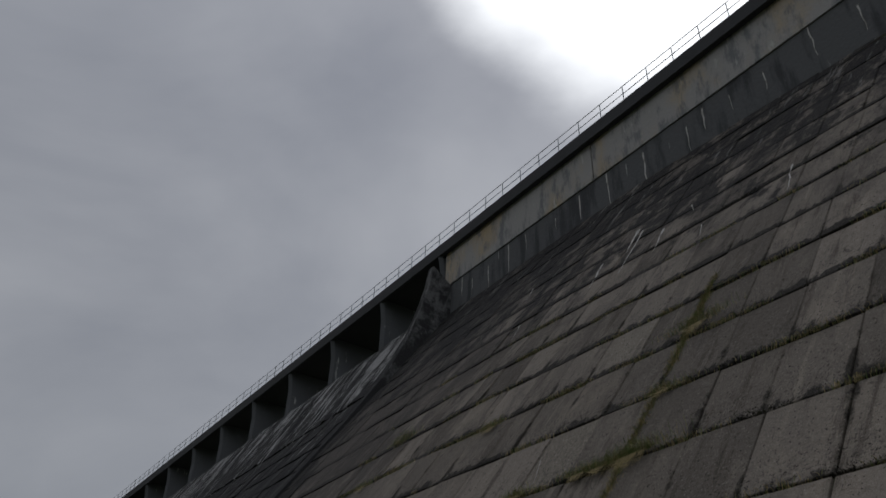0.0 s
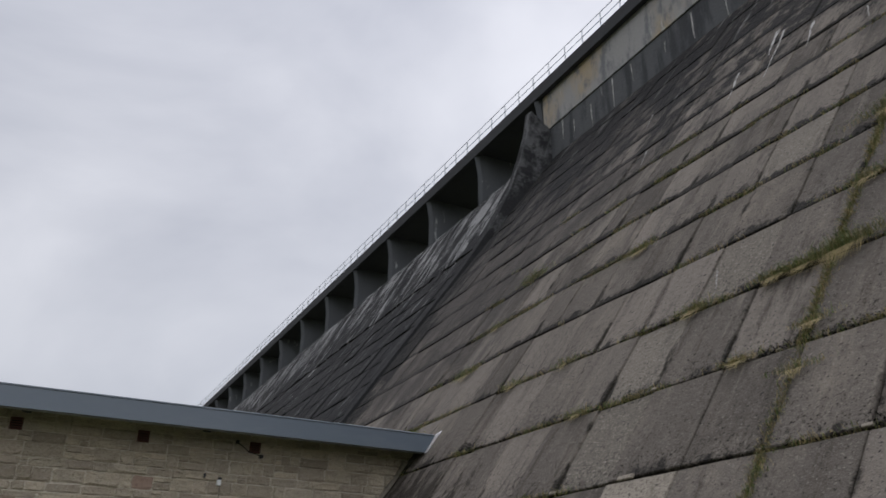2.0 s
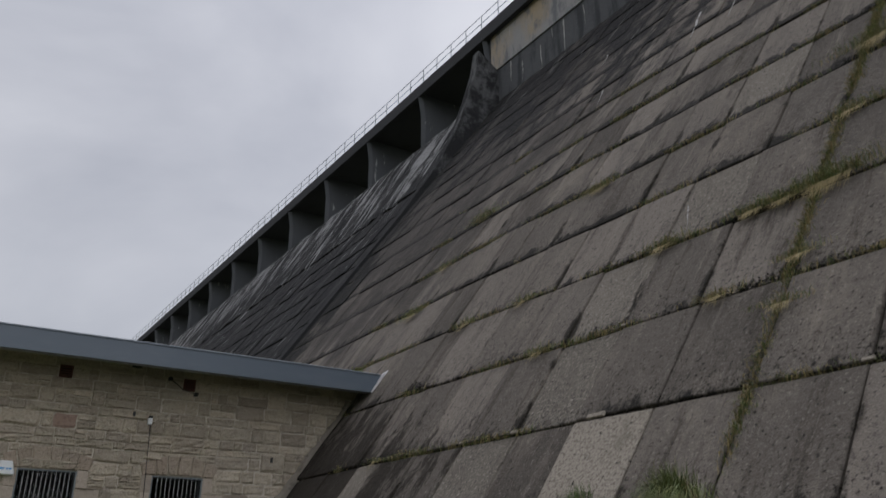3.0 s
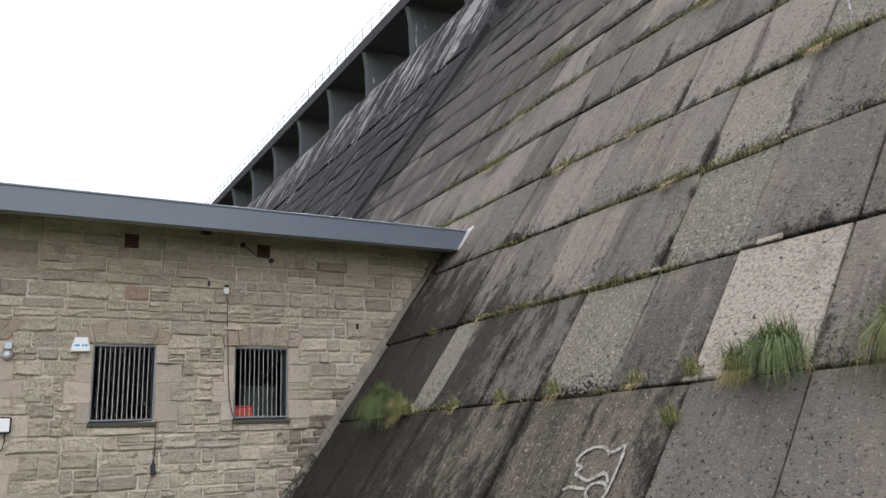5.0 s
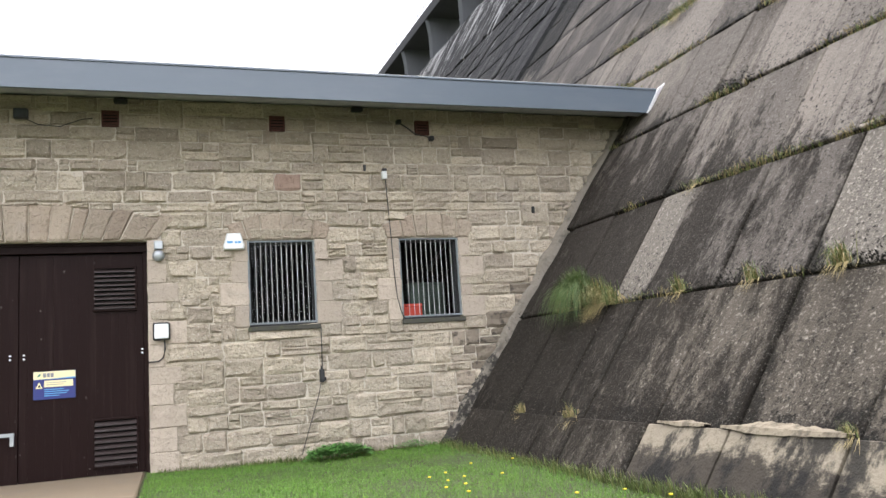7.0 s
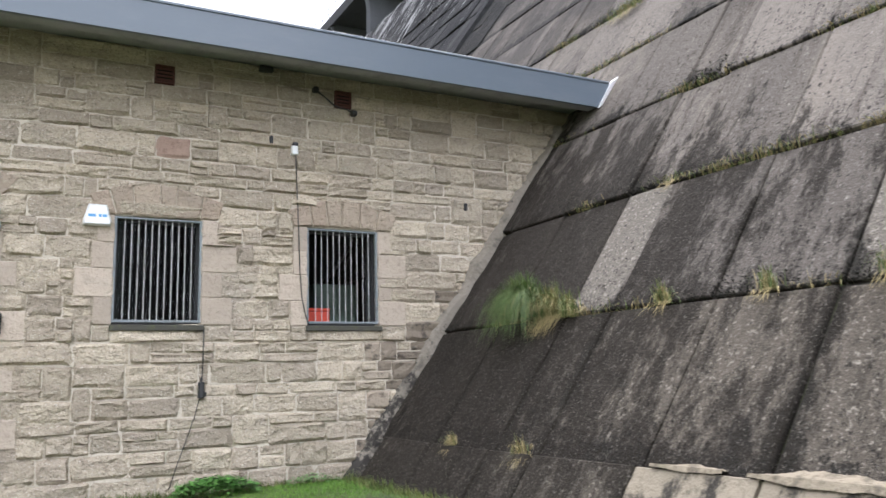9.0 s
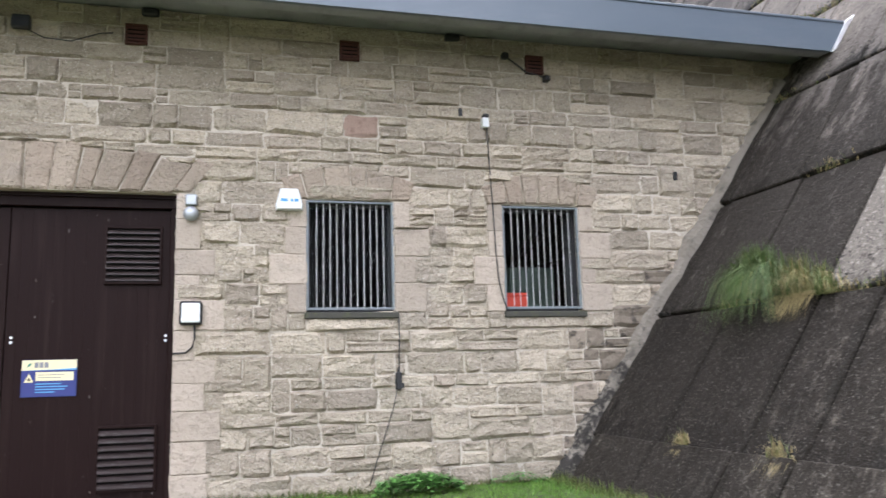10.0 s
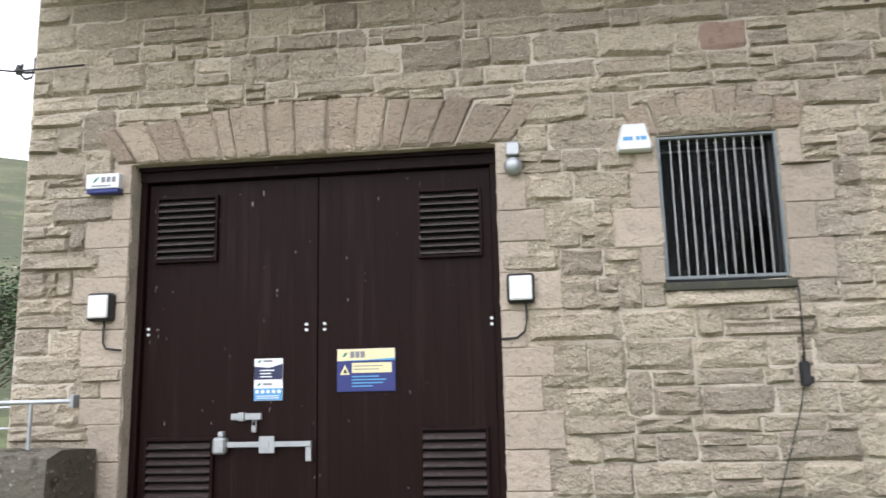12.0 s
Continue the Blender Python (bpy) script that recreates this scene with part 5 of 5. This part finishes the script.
def build_marks():
    g = thing("graffiti", "white spray-painted outline doodle on the slab face", "graffiti", kind="structure")
    strokes = [[(13.29, 1.29), (13.32, 1.37), (13.24, 1.44), (13.12, 1.48), (12.96, 1.47), (12.84, 1.40)],
               [(12.89, 1.41), (12.77, 1.44), (12.68, 1.49), (12.65, 1.40), (12.65, 1.17), (12.67, 1.0), (12.72, 0.94), (12.81, 0.92), (12.9, 0.96), (12.97, 1.02), (12.94, 1.09), (12.85, 1.12), (12.74, 1.11), (12.68, 1.06)],
               [(13.29, 1.29), (13.20, 1.27), (13.25, 1.21), (13.15, 1.17), (13.0, 1.14), (12.84, 1.21), (12.76, 1.19), (12.70, 1.12)],
               [(13.35, 1.04), (13.25, 1.07), (13.10, 1.06), (12.96, 1.05)]]
    for st in strokes:
        fine = []
        for i in range(len(st) - 1):
            q = [Vector(st[max(0, min(len(st) - 1, i + d))]) for d in (-1, 0, 1, 2)]
            for k in range(6):
                t = k / 6
                c = 0.5 * (2 * q[1] + (q[2] - q[0]) * t + (2 * q[0] - 5 * q[1] + 4 * q[2] - q[3]) * t * t + (3 * q[1] - q[0] - 3 * q[2] + q[3]) * t ** 3)
                fine.append((c.x, c.y))
        fine.append(st[-1])
        part("stroke", ribbon(fine, [0.038 + 0.02 * noise.noise((k * 0.35, st[0][0] * 9, 0.0)) for k in range(len(fine))], 0.034), M["graffiti"], g)
    # lime streaks high on the face
    r = random.Random(4)
    m = thing("lime_streaks", "white lime streaks bleeding from the slab joints", "stain", kind="structure")
    for yy, z0, z1, w in ((14.22, 15.5, 18.2, 0.22), (14.6, 16.9, 18.5, 0.34), (15.45, 15.5, 17.1, 0.2), (12.92, 15.7, 17.2, 0.22), (12.1, 17.3, 17.9, 0.12), (18.6, 14.8, 15.8, 0.1), (10.9, 14.9, 15.7, 0.1), (8.2, 14.6, 16.4, 0.16),
                          (20.5, 18.2, 19.2, 0.12), (11.7, 6.9, 7.6, 0.05)):
        pts = [(yy + r.uniform(-0.03, 0.03) + 0.05 * k, z0 + (z1 - z0) * k / 6) for k in range(7)]
        part("streak", ribbon(pts, [0.6 * w * (0.15 + 0.85 * k / 6) * r.uniform(0.5, 1.1) for k in range(7)], 0.036), M["limescale"], m)
    # broken pieces of joint sealant
    for yy, z, a, b in ((11.75, 3.67, 0.34, 0.08), (12.12, 2.14, 0.2, 0.06), (13.44, 3.67, 0.14, 0.06), (9.3, 2.2, 0.5, 0.05), (8.03, 3.67, 0.14, 0.05), (14.76, 3.67, 0.1, 0.05), (15.9, 6.75, 0.1, 0.05), (12.12, 5.2, 0.08, 0.05)):
        c = Vector(face(yy, z, 0.03))
        s = Shape().box(-b * 0.5, b * 0.5, -a * 0.5, a * 0.5, -0.02, 0.02, 0.008)
        ob = solid("mortar_fragment", s, M["patch"], "pale broken mortar fragment lodged in a slab joint", "fragment", "fragments in slab joints")
        ob.matrix_basis = Matrix.Translation(c) @ Euler((0, -0.96, 0)).to_matrix().to_4x4()
    # pale spall along the ledge of the toe slabs
    run = []
    for k in range(260):
        yy = 11.2 + k * 0.02
        w = 0.002 + 0.055 * (noise.noise((yy * 1.4, 0.2, 0.1)) + 0.15) + 0.018 * noise.noise((yy * 9.0, 0.7, 0.3)) + 0.008 * noise.noise((yy * 27.0, 0.2, 0.9))
        if 13.4 < yy < 15.0:
            w += 0.06 * math.sin((yy - 13.4) / 1.6 * math.pi)
        elif yy < 16.0:
            w += 0.012
        if w > 0.015 and k < 259:
            run.append((yy, w))
            continue
        if len(run) > 4:
            s = Shape()
            for q, ww in run:
                s.v += [face(q, 0.655 - 0.55 * ww, 0.112), face(q, 0.665, 0.118), face(q, 0.672 + ww, 0.036)]
            for i in range(len(run) - 1):
                s.f += [(3 * i, 3 * i + 3, 3 * i + 4, 3 * i + 1), (3 * i + 1, 3 * i + 4, 3 * i + 5, 3 * i + 2)]
            part("spall", s, M["spall"], m, "tan fresh spall along the toe ledge")
        run = []


build_marks()

# ---- plants ----


def blade(s, p, length, lean, az, w, r):
    """A grass blade that rises and then arches over; lean 0 upright, 1.4 hanging."""
    p = Vector(p)
    out = Vector((math.cos(az), math.sin(az), 0))
    side = Vector((-out.y, out.x, 0)) * w
    a = p + out * lean * length * 0.28 + Vector((0, 0, length * 0.45))
    b = p + out * lean * length * 0.62 + Vector((0, 0, length * (0.75 - 0.35 * lean * lean)))
    c = p + out * lean * length * 0.9 + Vector((0, 0, length * (0.95 - 0.95 * lean * lean)))
    k = len(s.v)
    s.v += [tuple(p - side), tuple(p + side), tuple(a + side * 0.85), tuple(a - side * 0.85), tuple(b + side * 0.5), tuple(b - side * 0.5), tuple(c)]
    s.f += [(k, k + 1, k + 2, k + 3), (k + 3, k + 2, k + 4, k + 5), (k + 5, k + 4, k + 6)]


def grass_tuft(yy, z, size, n, dry, label, seed):
    r = random.Random(seed)
    t = thing("grass_tuft", label, "grass tuft", "wild grass in the slab joints", at=face(yy, z, 0.0))
    green, straw = Shape(), Shape()
    for i in range(n):
        p = Vector((0, r.gauss(0, 0.20 if z < 3 else 0.75) * size, r.uniform(-0.03, 0.03)))
        p.x = p.z * SLOPE - r.uniform(0.0, 0.1)
        az = r.uniform(1.2, 4.4)
        tgt = straw if r.random() < dry else green
        ln = size * r.uniform(0.45, 1.0) * (1.1 if tgt is green else 0.9) * (1.0 if z < 3 else r.uniform(0.25, 0.75))
        blade(tgt, p, ln, r.uniform(0.2, 1.15 if n < 2000 else 1.35), az, 0.002 + 0.0025 * r.random(), r)
    if dry > 0.3:      # hanging dead blades
        for i in range(int(n * 0.25)):
            yv = r.gauss(0, 0.3) * size
            k = len(straw.v)
            ln = size * r.uniform(0.4, 0.9)
            sway = r.uniform(-0.1, 0.1)
            straw.v += [(-0.09, yv, 0), (-0.09, yv + 0.008, 0), (-0.16 - 0.5 * ln * 0.7, yv + sway, -ln * 0.75)]
            straw.f.append((k, k + 1, k + 2))
    part("foliage", green, M["lush" if dry < 0.2 else "tuft"], t)
    if straw.v:
        part("dry_foliage", straw, M["straw"], t, "dry straw-coloured blades")


for k, (yy, z, size, n, dry) in enumerate(((18.95, 2.2, 0.62, 2600, 0.08), (18.4, 2.16, 0.48, 700, 0.6), (18.0, 2.13, 0.35, 350, 0.3), (16.6, 2.15, 0.28, 90, 0.4), (15.4, 2.15, 0.26, 90, 0.5),
                                           (14.3, 2.17, 0.3, 140, 0.5), (12.1, 2.2, 0.32, 130, 0.3), (11.05, 2.2, 0.52, 2000, 0.15), (11.5, 2.2, 0.36, 500, 0.45), (12.9, 2.18, 0.25, 90, 0.5), (9.67, 2.2, 0.66, 2400, 0.22),
                                           (12.15, 1.72, 0.28, 160, 0.3), (17.4, 3.66, 0.28, 80, 0.4), (21.3, 8.1, 0.45, 260, 0.35), (21.4, 9.75, 0.45, 220, 0.4), (21.2, 11.5, 0.6, 420, 0.3), (17.5, 6.72, 0.4, 200, 0.35), (15.6, 6.73, 0.35, 160, 0.4), (14.0, 5.2, 0.32, 160, 0.4), (12.1, 6.76, 0.4, 300, 0.4), (9.17, 10.2, 0.55, 500, 0.35), (9.2, 8.3, 0.4, 260, 0.4), (9.3, 4.75, 0.3, 180, 0.55), (9.3, 5.5, 0.3, 180, 0.5),
                                           (15.3, 9.7, 0.45, 300, 0.45), (10.4, 6.78, 0.35, 420, 0.4), (9.25, 6.8, 0.55, 800, 0.35), (9.9, 6.76, 0.35, 350, 0.45), (10.4, 5.2, 0.3, 240, 0.7), (13.5, 0.7, 0.18, 60, 0.5), (17.6, 0.68, 0.25, 90, 0.8), (19.0, 0.68, 0.22, 80, 0.7))):
    size_word = "thick" if n > 450 else ("sparse" if n < 150 else "small")
    grass_tuft(yy, z, size, n, dry, f"{size_word} tuft of {'dry and green' if dry > 0.35 else 'green'} grass rooted in a slab joint", 50 + k)


def joint_growth():
    """Moss and small grass along the joints."""
    r = random.Random(77)
    s, d = Shape(), Shape()
    for i in range(40000):
        if r.random() < 0.14:
            yy = 9.38 + r.gauss(0, 0.05)
            z = r.uniform(2.2, 12)
            dens = 0.5 + noise.noise((0.3, yy, z * 1.1))
        else:
            z = r.choice(COURSES[1:10])
            yy = r.uniform(4, 24)
            dens = noise.noise((z * 3.1, yy * 0.9, 0.4)) + (0.16 if 5.0 < z < 10.0 else 0.02)
        if r.random() > dens * 2.2:
            continue
        p = face(yy + r.gauss(0, 0.02), z + r.uniform(-0.02, 0.03), -0.02)
        blade(s if r.random() < 0.5 else d, p, r.uniform(0.04, 0.19), r.uniform(0.2, 1.2), r.uniform(1.6, 4.7), 0.0045, r)
    solid("joint_grass", s, M["tuft"], "sparse green grass and moss along slab joints", "grass", kind="stuff")
    solid("joint_straw", d, M["straw"], "dry grass wisps along the slab joints", "grass", kind="stuff")


joint_growth()


def moss_growth():
    """Low black lumps of moss along and just above the level joints."""
    r = random.Random(15)
    s = Shape()
    for i in range(42000):
        z = r.choice(COURSES[1:11])
        yy = r.uniform(3, 25)
        dens = noise.noise((z * 1.7, yy * 0.75, 3.3)) + 0.12
        if r.random() > dens * 2.4:
            continue
        up = abs(r.gauss(0, 0.03 + 0.12 * max(0, dens)))
        q = r.uniform(0.006, 0.017)
        c = (yy + r.gauss(0, 0.05), z + 0.01 + up)
        k = len(s.v)
        s.v += [face(c[0] + q * math.cos(t + i), c[1] + 0.7 * q * math.sin(t + i), -0.01) for t in (0, 1.57, 3.14, 4.71)] + [face(c[0], c[1], 0.022 + r.uniform(0.0, 0.012))]
        s.f += [(k + j, k + 4, k + (j + 1) % 4) for j in range(4)]
    solid("moss_growth", s, M["growth"], "black moss lumps growing along the slab joints", "moss", kind="stuff")


moss_growth()


def build_lawn():
    r = random.Random(31)
    s = Shape()
    n = 0
    while n < 105000:
        x, yy = r.uniform(-2.2, 5.6), 21.2 - 9.5 * r.random() ** 1.3
        if x < 0.26 and yy > 18.5:
            continue
        if yy > 21.1 or x > 6.288 + SLOPE * 0.2 + bend(yy) + 0.05:
            continue
        g = 0.6 + noise.noise((x * 0.8, yy * 0.8, 0.0))
        n += 1
        blade(s, (x, yy, ground_z(x, yy) - 0.005), r.uniform(0.025, 0.06) * (0.6 + g), r.uniform(0.3, 1.2), r.uniform(0, 6.28), 0.0022, r)
    solid("lawn_grass", s, M["blade"], "short bright green lawn grass before the building", "grass", kind="stuff")
    e = Shape()
    for i in range(2600):
        yy = r.uniform(11, 21)
        x = face(yy, 0.12)[0] - 0.1 - abs(r.gauss(0, 0.10))
        blade(e, (x, yy, 0.1), r.uniform(0.08, 0.24), r.uniform(0.1, 0.8), r.uniform(1.6, 4.7), 0.004, r)
    for i in range(1500):
        x = r.uniform(0.4, 4.9)
        blade(e, (x, 21.12 - abs(r.gauss(0, 0.05)), 0.1), r.uniform(0.06, 0.16), r.uniform(0.1, 0.8), r.uniform(3.3, 6.1), 0.004, r)
    solid("verge_grass", e, M["tuft"], "longer grass along the wall and toe slabs", "grass", kind="stuff")
    for i in range(14):
        x, yy = r.uniform(3.2, 4.9), r.uniform(14.5, 18.0)
        f = thing("dandelion", "small yellow dandelion flower in the lawn", "flower", "dandelions in the lawn", at=(x, yy, ground_z(x, yy)))
        part("stem", Shape().tube([(0, 0, 0), (0.005, 0, 0.11)], 0.003, 5), M["blade"], f)
        part("bloom", Shape().tube([(0.005, 0, 0.108), (0.005, 0, 0.118), (0.005, 0, 0.124)], [0.012, 0.022, 0.012], 8), M["petal"], f)


build_lawn()


def leafy(name, label, x0, x1, yc, h, n, seed, mat, size=0.05, category="plant"):
    r = random.Random(seed)
    t = thing(name, label, category, at=((x0 + x1) / 2, yc, GROUND))
    w = (x1 - x0) / 2
    st, lf = Shape(), Shape()
    for i in range(max(6, n // 40)):
        a = r.uniform(-w, w) * 0.8
        st.tube([(a, r.uniform(-0.1, 0.1), 0), (a * 1.15, r.uniform(-0.15, 0.1), h * r.uniform(0.5, 0.9))], 0.004, 4)
    for i in range(n):
        a = r.gauss(0, 0.45)
        if abs(a) > 1:
            continue
        top = h * math.sqrt(max(0.0, 1 - a * a)) * r.uniform(0.65, 1.05)
        p = Vector((a * w, -abs(r.gauss(0, 0.12)), top * (1 - 0.6 * r.random() ** 2)))
        az, dip, ln = r.uniform(0, 6.28), r.uniform(-0.5, 0.4), size * r.uniform(0.6, 1.4)
        d = Vector((math.cos(az), math.sin(az), dip)).normalized() * ln
        sd = Vector((-math.sin(az), math.cos(az), r.uniform(-0.3, 0.3))) * ln * 0.36
        k = len(lf.v)
        lf.v += [tuple(p), tuple(p + d * 0.45 + sd), tuple(p + d), tuple(p + d * 0.45 - sd)]
        lf.f.append((k, k + 1, k + 2, k + 3))
    part("stalk", st, M["nettle"], t)
    part("foliage", lf, mat, t)


leafy("nettle_patch", "low patch of green nettles against the stone wall", 2.5, 3.6, 20.94, 0.22, 2400, 1, M["nettle"])
leafy("nettle_patch", "few small weeds at the wall foot", 3.9, 4.7, 21.02, 0.16, 250, 2, M["nettle"], 0.04)
leafy("moss_plant", "yellow-green stonecrop growing on the roof end", 8.2, 8.9, 20.6, 0.16, 260, 3, M["moss"], 0.035)
bpy.data.objects["moss_plant"].location.z = 6.09


def build_tree(x, yy, h, seed):
    r = random.Random(seed)
    t = thing("tree", "leafy green tree on the slope beyond the building", "tree", "trees beyond the building", at=(x, yy, 0))
    tr, lf = Shape(), Shape()
    tr.tube([(0, 0, 0), (0.1, 0, h * 0.35), (0.0, 0.1, h * 0.8)], [0.16, 0.12, 0.04], 8)
    tips = []
    for i in range(16):
        a, b = r.uniform(0, 6.28), r.uniform(0.25, 0.75)
        e = Vector((math.cos(a) * h * 0.3 * r.uniform(0.5, 1), math.sin(a) * h * 0.3 * r.uniform(0.5, 1), h * (b + 0.2)))
        tr.tube([(0.05, 0, h * b), tuple(e * 0.6 + Vector((0, 0, h * b * 0.4))), tuple(e)], [0.05, 0.03, 0.01], 5)
        tips.append(e)
    for i in range(5200):
        c = r.choice(tips)
        p = c + Vector((r.gauss(0, 0.09), r.gauss(0, 0.09), r.gauss(0, 0.08))) * h
        az, ln = r.uniform(0, 6.28), r.uniform(0.08, 0.17)
        d = Vector((math.cos(az), math.sin(az), r.uniform(-0.6, 0.5))) * ln
        sd = Vector((-math.sin(az), math.cos(az), r.uniform(-0.5, 0.5))) * ln * 0.45
        k = len(lf.v)
        lf.v += [tuple(p), tuple(p + d * 0.5 + sd), tuple(p + d), tuple(p + d * 0.5 - sd)]
        lf.f.append((k, k + 1, k + 2, k + 3))
    part("trunk", tr, M["bark"], t)
    part("crown", lf, M["leaf"], t)


build_tree(-19.5, 41.0, 6.0, 1)
build_tree(-24.0, 47.0, 6.5, 2)
# ---- pieces of walls and slopes ----
build_stonework()


def slab_shape(y0, y1, z0, z1, h, r, g=0.013, deep=0.1):
    """One face slab with worn, bevelled edges; h is how proud it lies."""
    s = Shape()
    j = lambda a: r.uniform(-a, a)
    ym = (y0 + y1) / 2
    lo, hi = z0 + g * 1.3, z1 - g * 0.8
    ring = [(y0 + g + j(0.012), lo), (ym, lo + j(0.006)), (y1 - g + j(0.012), lo), (y1 - g + j(0.012), hi), (ym, hi + j(0.006)), (y0 + g + j(0.012), hi)]
    tilt = [h + j(0.008) + (0.014 if i < 3 else 0.0) for i in range(6)]
    cz = (z0 + z1) / 2
    s.v = [face(y, z, -deep) for y, z in ring] + [face(y, z, t - 0.016) for (y, z), t in zip(ring, tilt)]
    inner = [(y + (0.014 if i in (0, 5) else (-0.014 if i in (2, 3) else 0)), z + (0.013 if z < cz else -0.013)) for i, (y, z) in enumerate(ring)]
    s.v += [face(y, z, t) for (y, z), t in zip(inner, tilt)]
    s.above = [z - z0 for _ in (0, 1) for y, z in ring] + [z - z0 for y, z in inner]
    s.seam = [0.0 if i % 3 != 1 else ym - y0 for i in range(6)] * 2 + [0.02 if i % 3 != 1 else ym - y0 for i in range(6)]
    s.f = [(i, 6 + i, 6 + (i + 1) % 6, (i + 1) % 6) for i in range(6)] + [(6 + i, 12 + i, 12 + (i + 1) % 6, 6 + (i + 1) % 6) for i in range(6)]
    s.f += [(12, 17, 16, 13), (13, 16, 15, 14)]
    return s


def build_slabs():
    r = random.Random(9)
    rest = Shape()
    n = 0
    seams = [y for y in SEAMS if y < SPILL_Y - 1.2] + [SPILL_Y - 0.75]
    for ci, (z0, z1) in enumerate(zip(COURSES, COURSES[1:])):
        shift = [y + r.uniform(-0.05, 0.05) for y in seams]
        for y0, y1 in zip(shift, shift[1:]):
            s = slab_shape(y0, y1, z0, z1, r.uniform(-0.02, 0.02), r)
            if abs(y0 - 10.8) < 0.2 and ci == 1:
                part("slab", s, M["patch"], dam_wall, "bright newly exposed aggregate slab")
                n += 1
            elif (ci, round(y0)) in ((2, 12), (1, 17), (3, 12), (4, 11), (1, 13), (6, 11)):
                part("slab", s, M["slab_pale"], dam_wall, "pale speckled aggregate slab")
                n += 1
            elif z1 < 20 and 2.5 < y0 < 28 and n < 300:
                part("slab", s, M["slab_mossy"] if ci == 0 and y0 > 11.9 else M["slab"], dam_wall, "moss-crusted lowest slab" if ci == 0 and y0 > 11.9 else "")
                n += 1
            else:
                rest.add(s.v, s.f)
                rest.above += s.above
                rest.seam += s.seam
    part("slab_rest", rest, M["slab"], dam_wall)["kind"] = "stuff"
    # blackened slabs of the spillway
    black = Shape()
    ys = [SPILL_Y + 0.05 + 1.345 * i for i in range(86)]
    zs = [z for z in COURSES if z < OGEE[-1][1] - 0.3] + [OGEE[-1][1] + 0.1]
    for z0, z1 in zip([-0.5] + zs, zs):
        for y0, y1 in zip(ys, ys[1:]):
            s = slab_shape(y0, y1, z0, z1, r.uniform(-0.03, 0.05), r)
            black.add(s.v, s.f)
            black.above += s.above
            black.seam += s.seam
    part("slab_rest", black, M["chute"], chute)["kind"] = "stuff"
    # proud lowest course along the toe
    for y0, y1 in zip(SEAMS, SEAMS[1:]):
        if y0 < WALL_Y + 1:
            y1b = min(y1, WALL_Y - 0.2)
            if y1b - y0 > 0.2:
                part("plinth_slab", slab_shape(y0, y1b, -0.5, 0.66, 0.085, r, 0.012), M["plinth"] if y0 < 15.5 else M["slab_mossy"], dam_wall, "proud toe slab of the dam")


build_slabs()
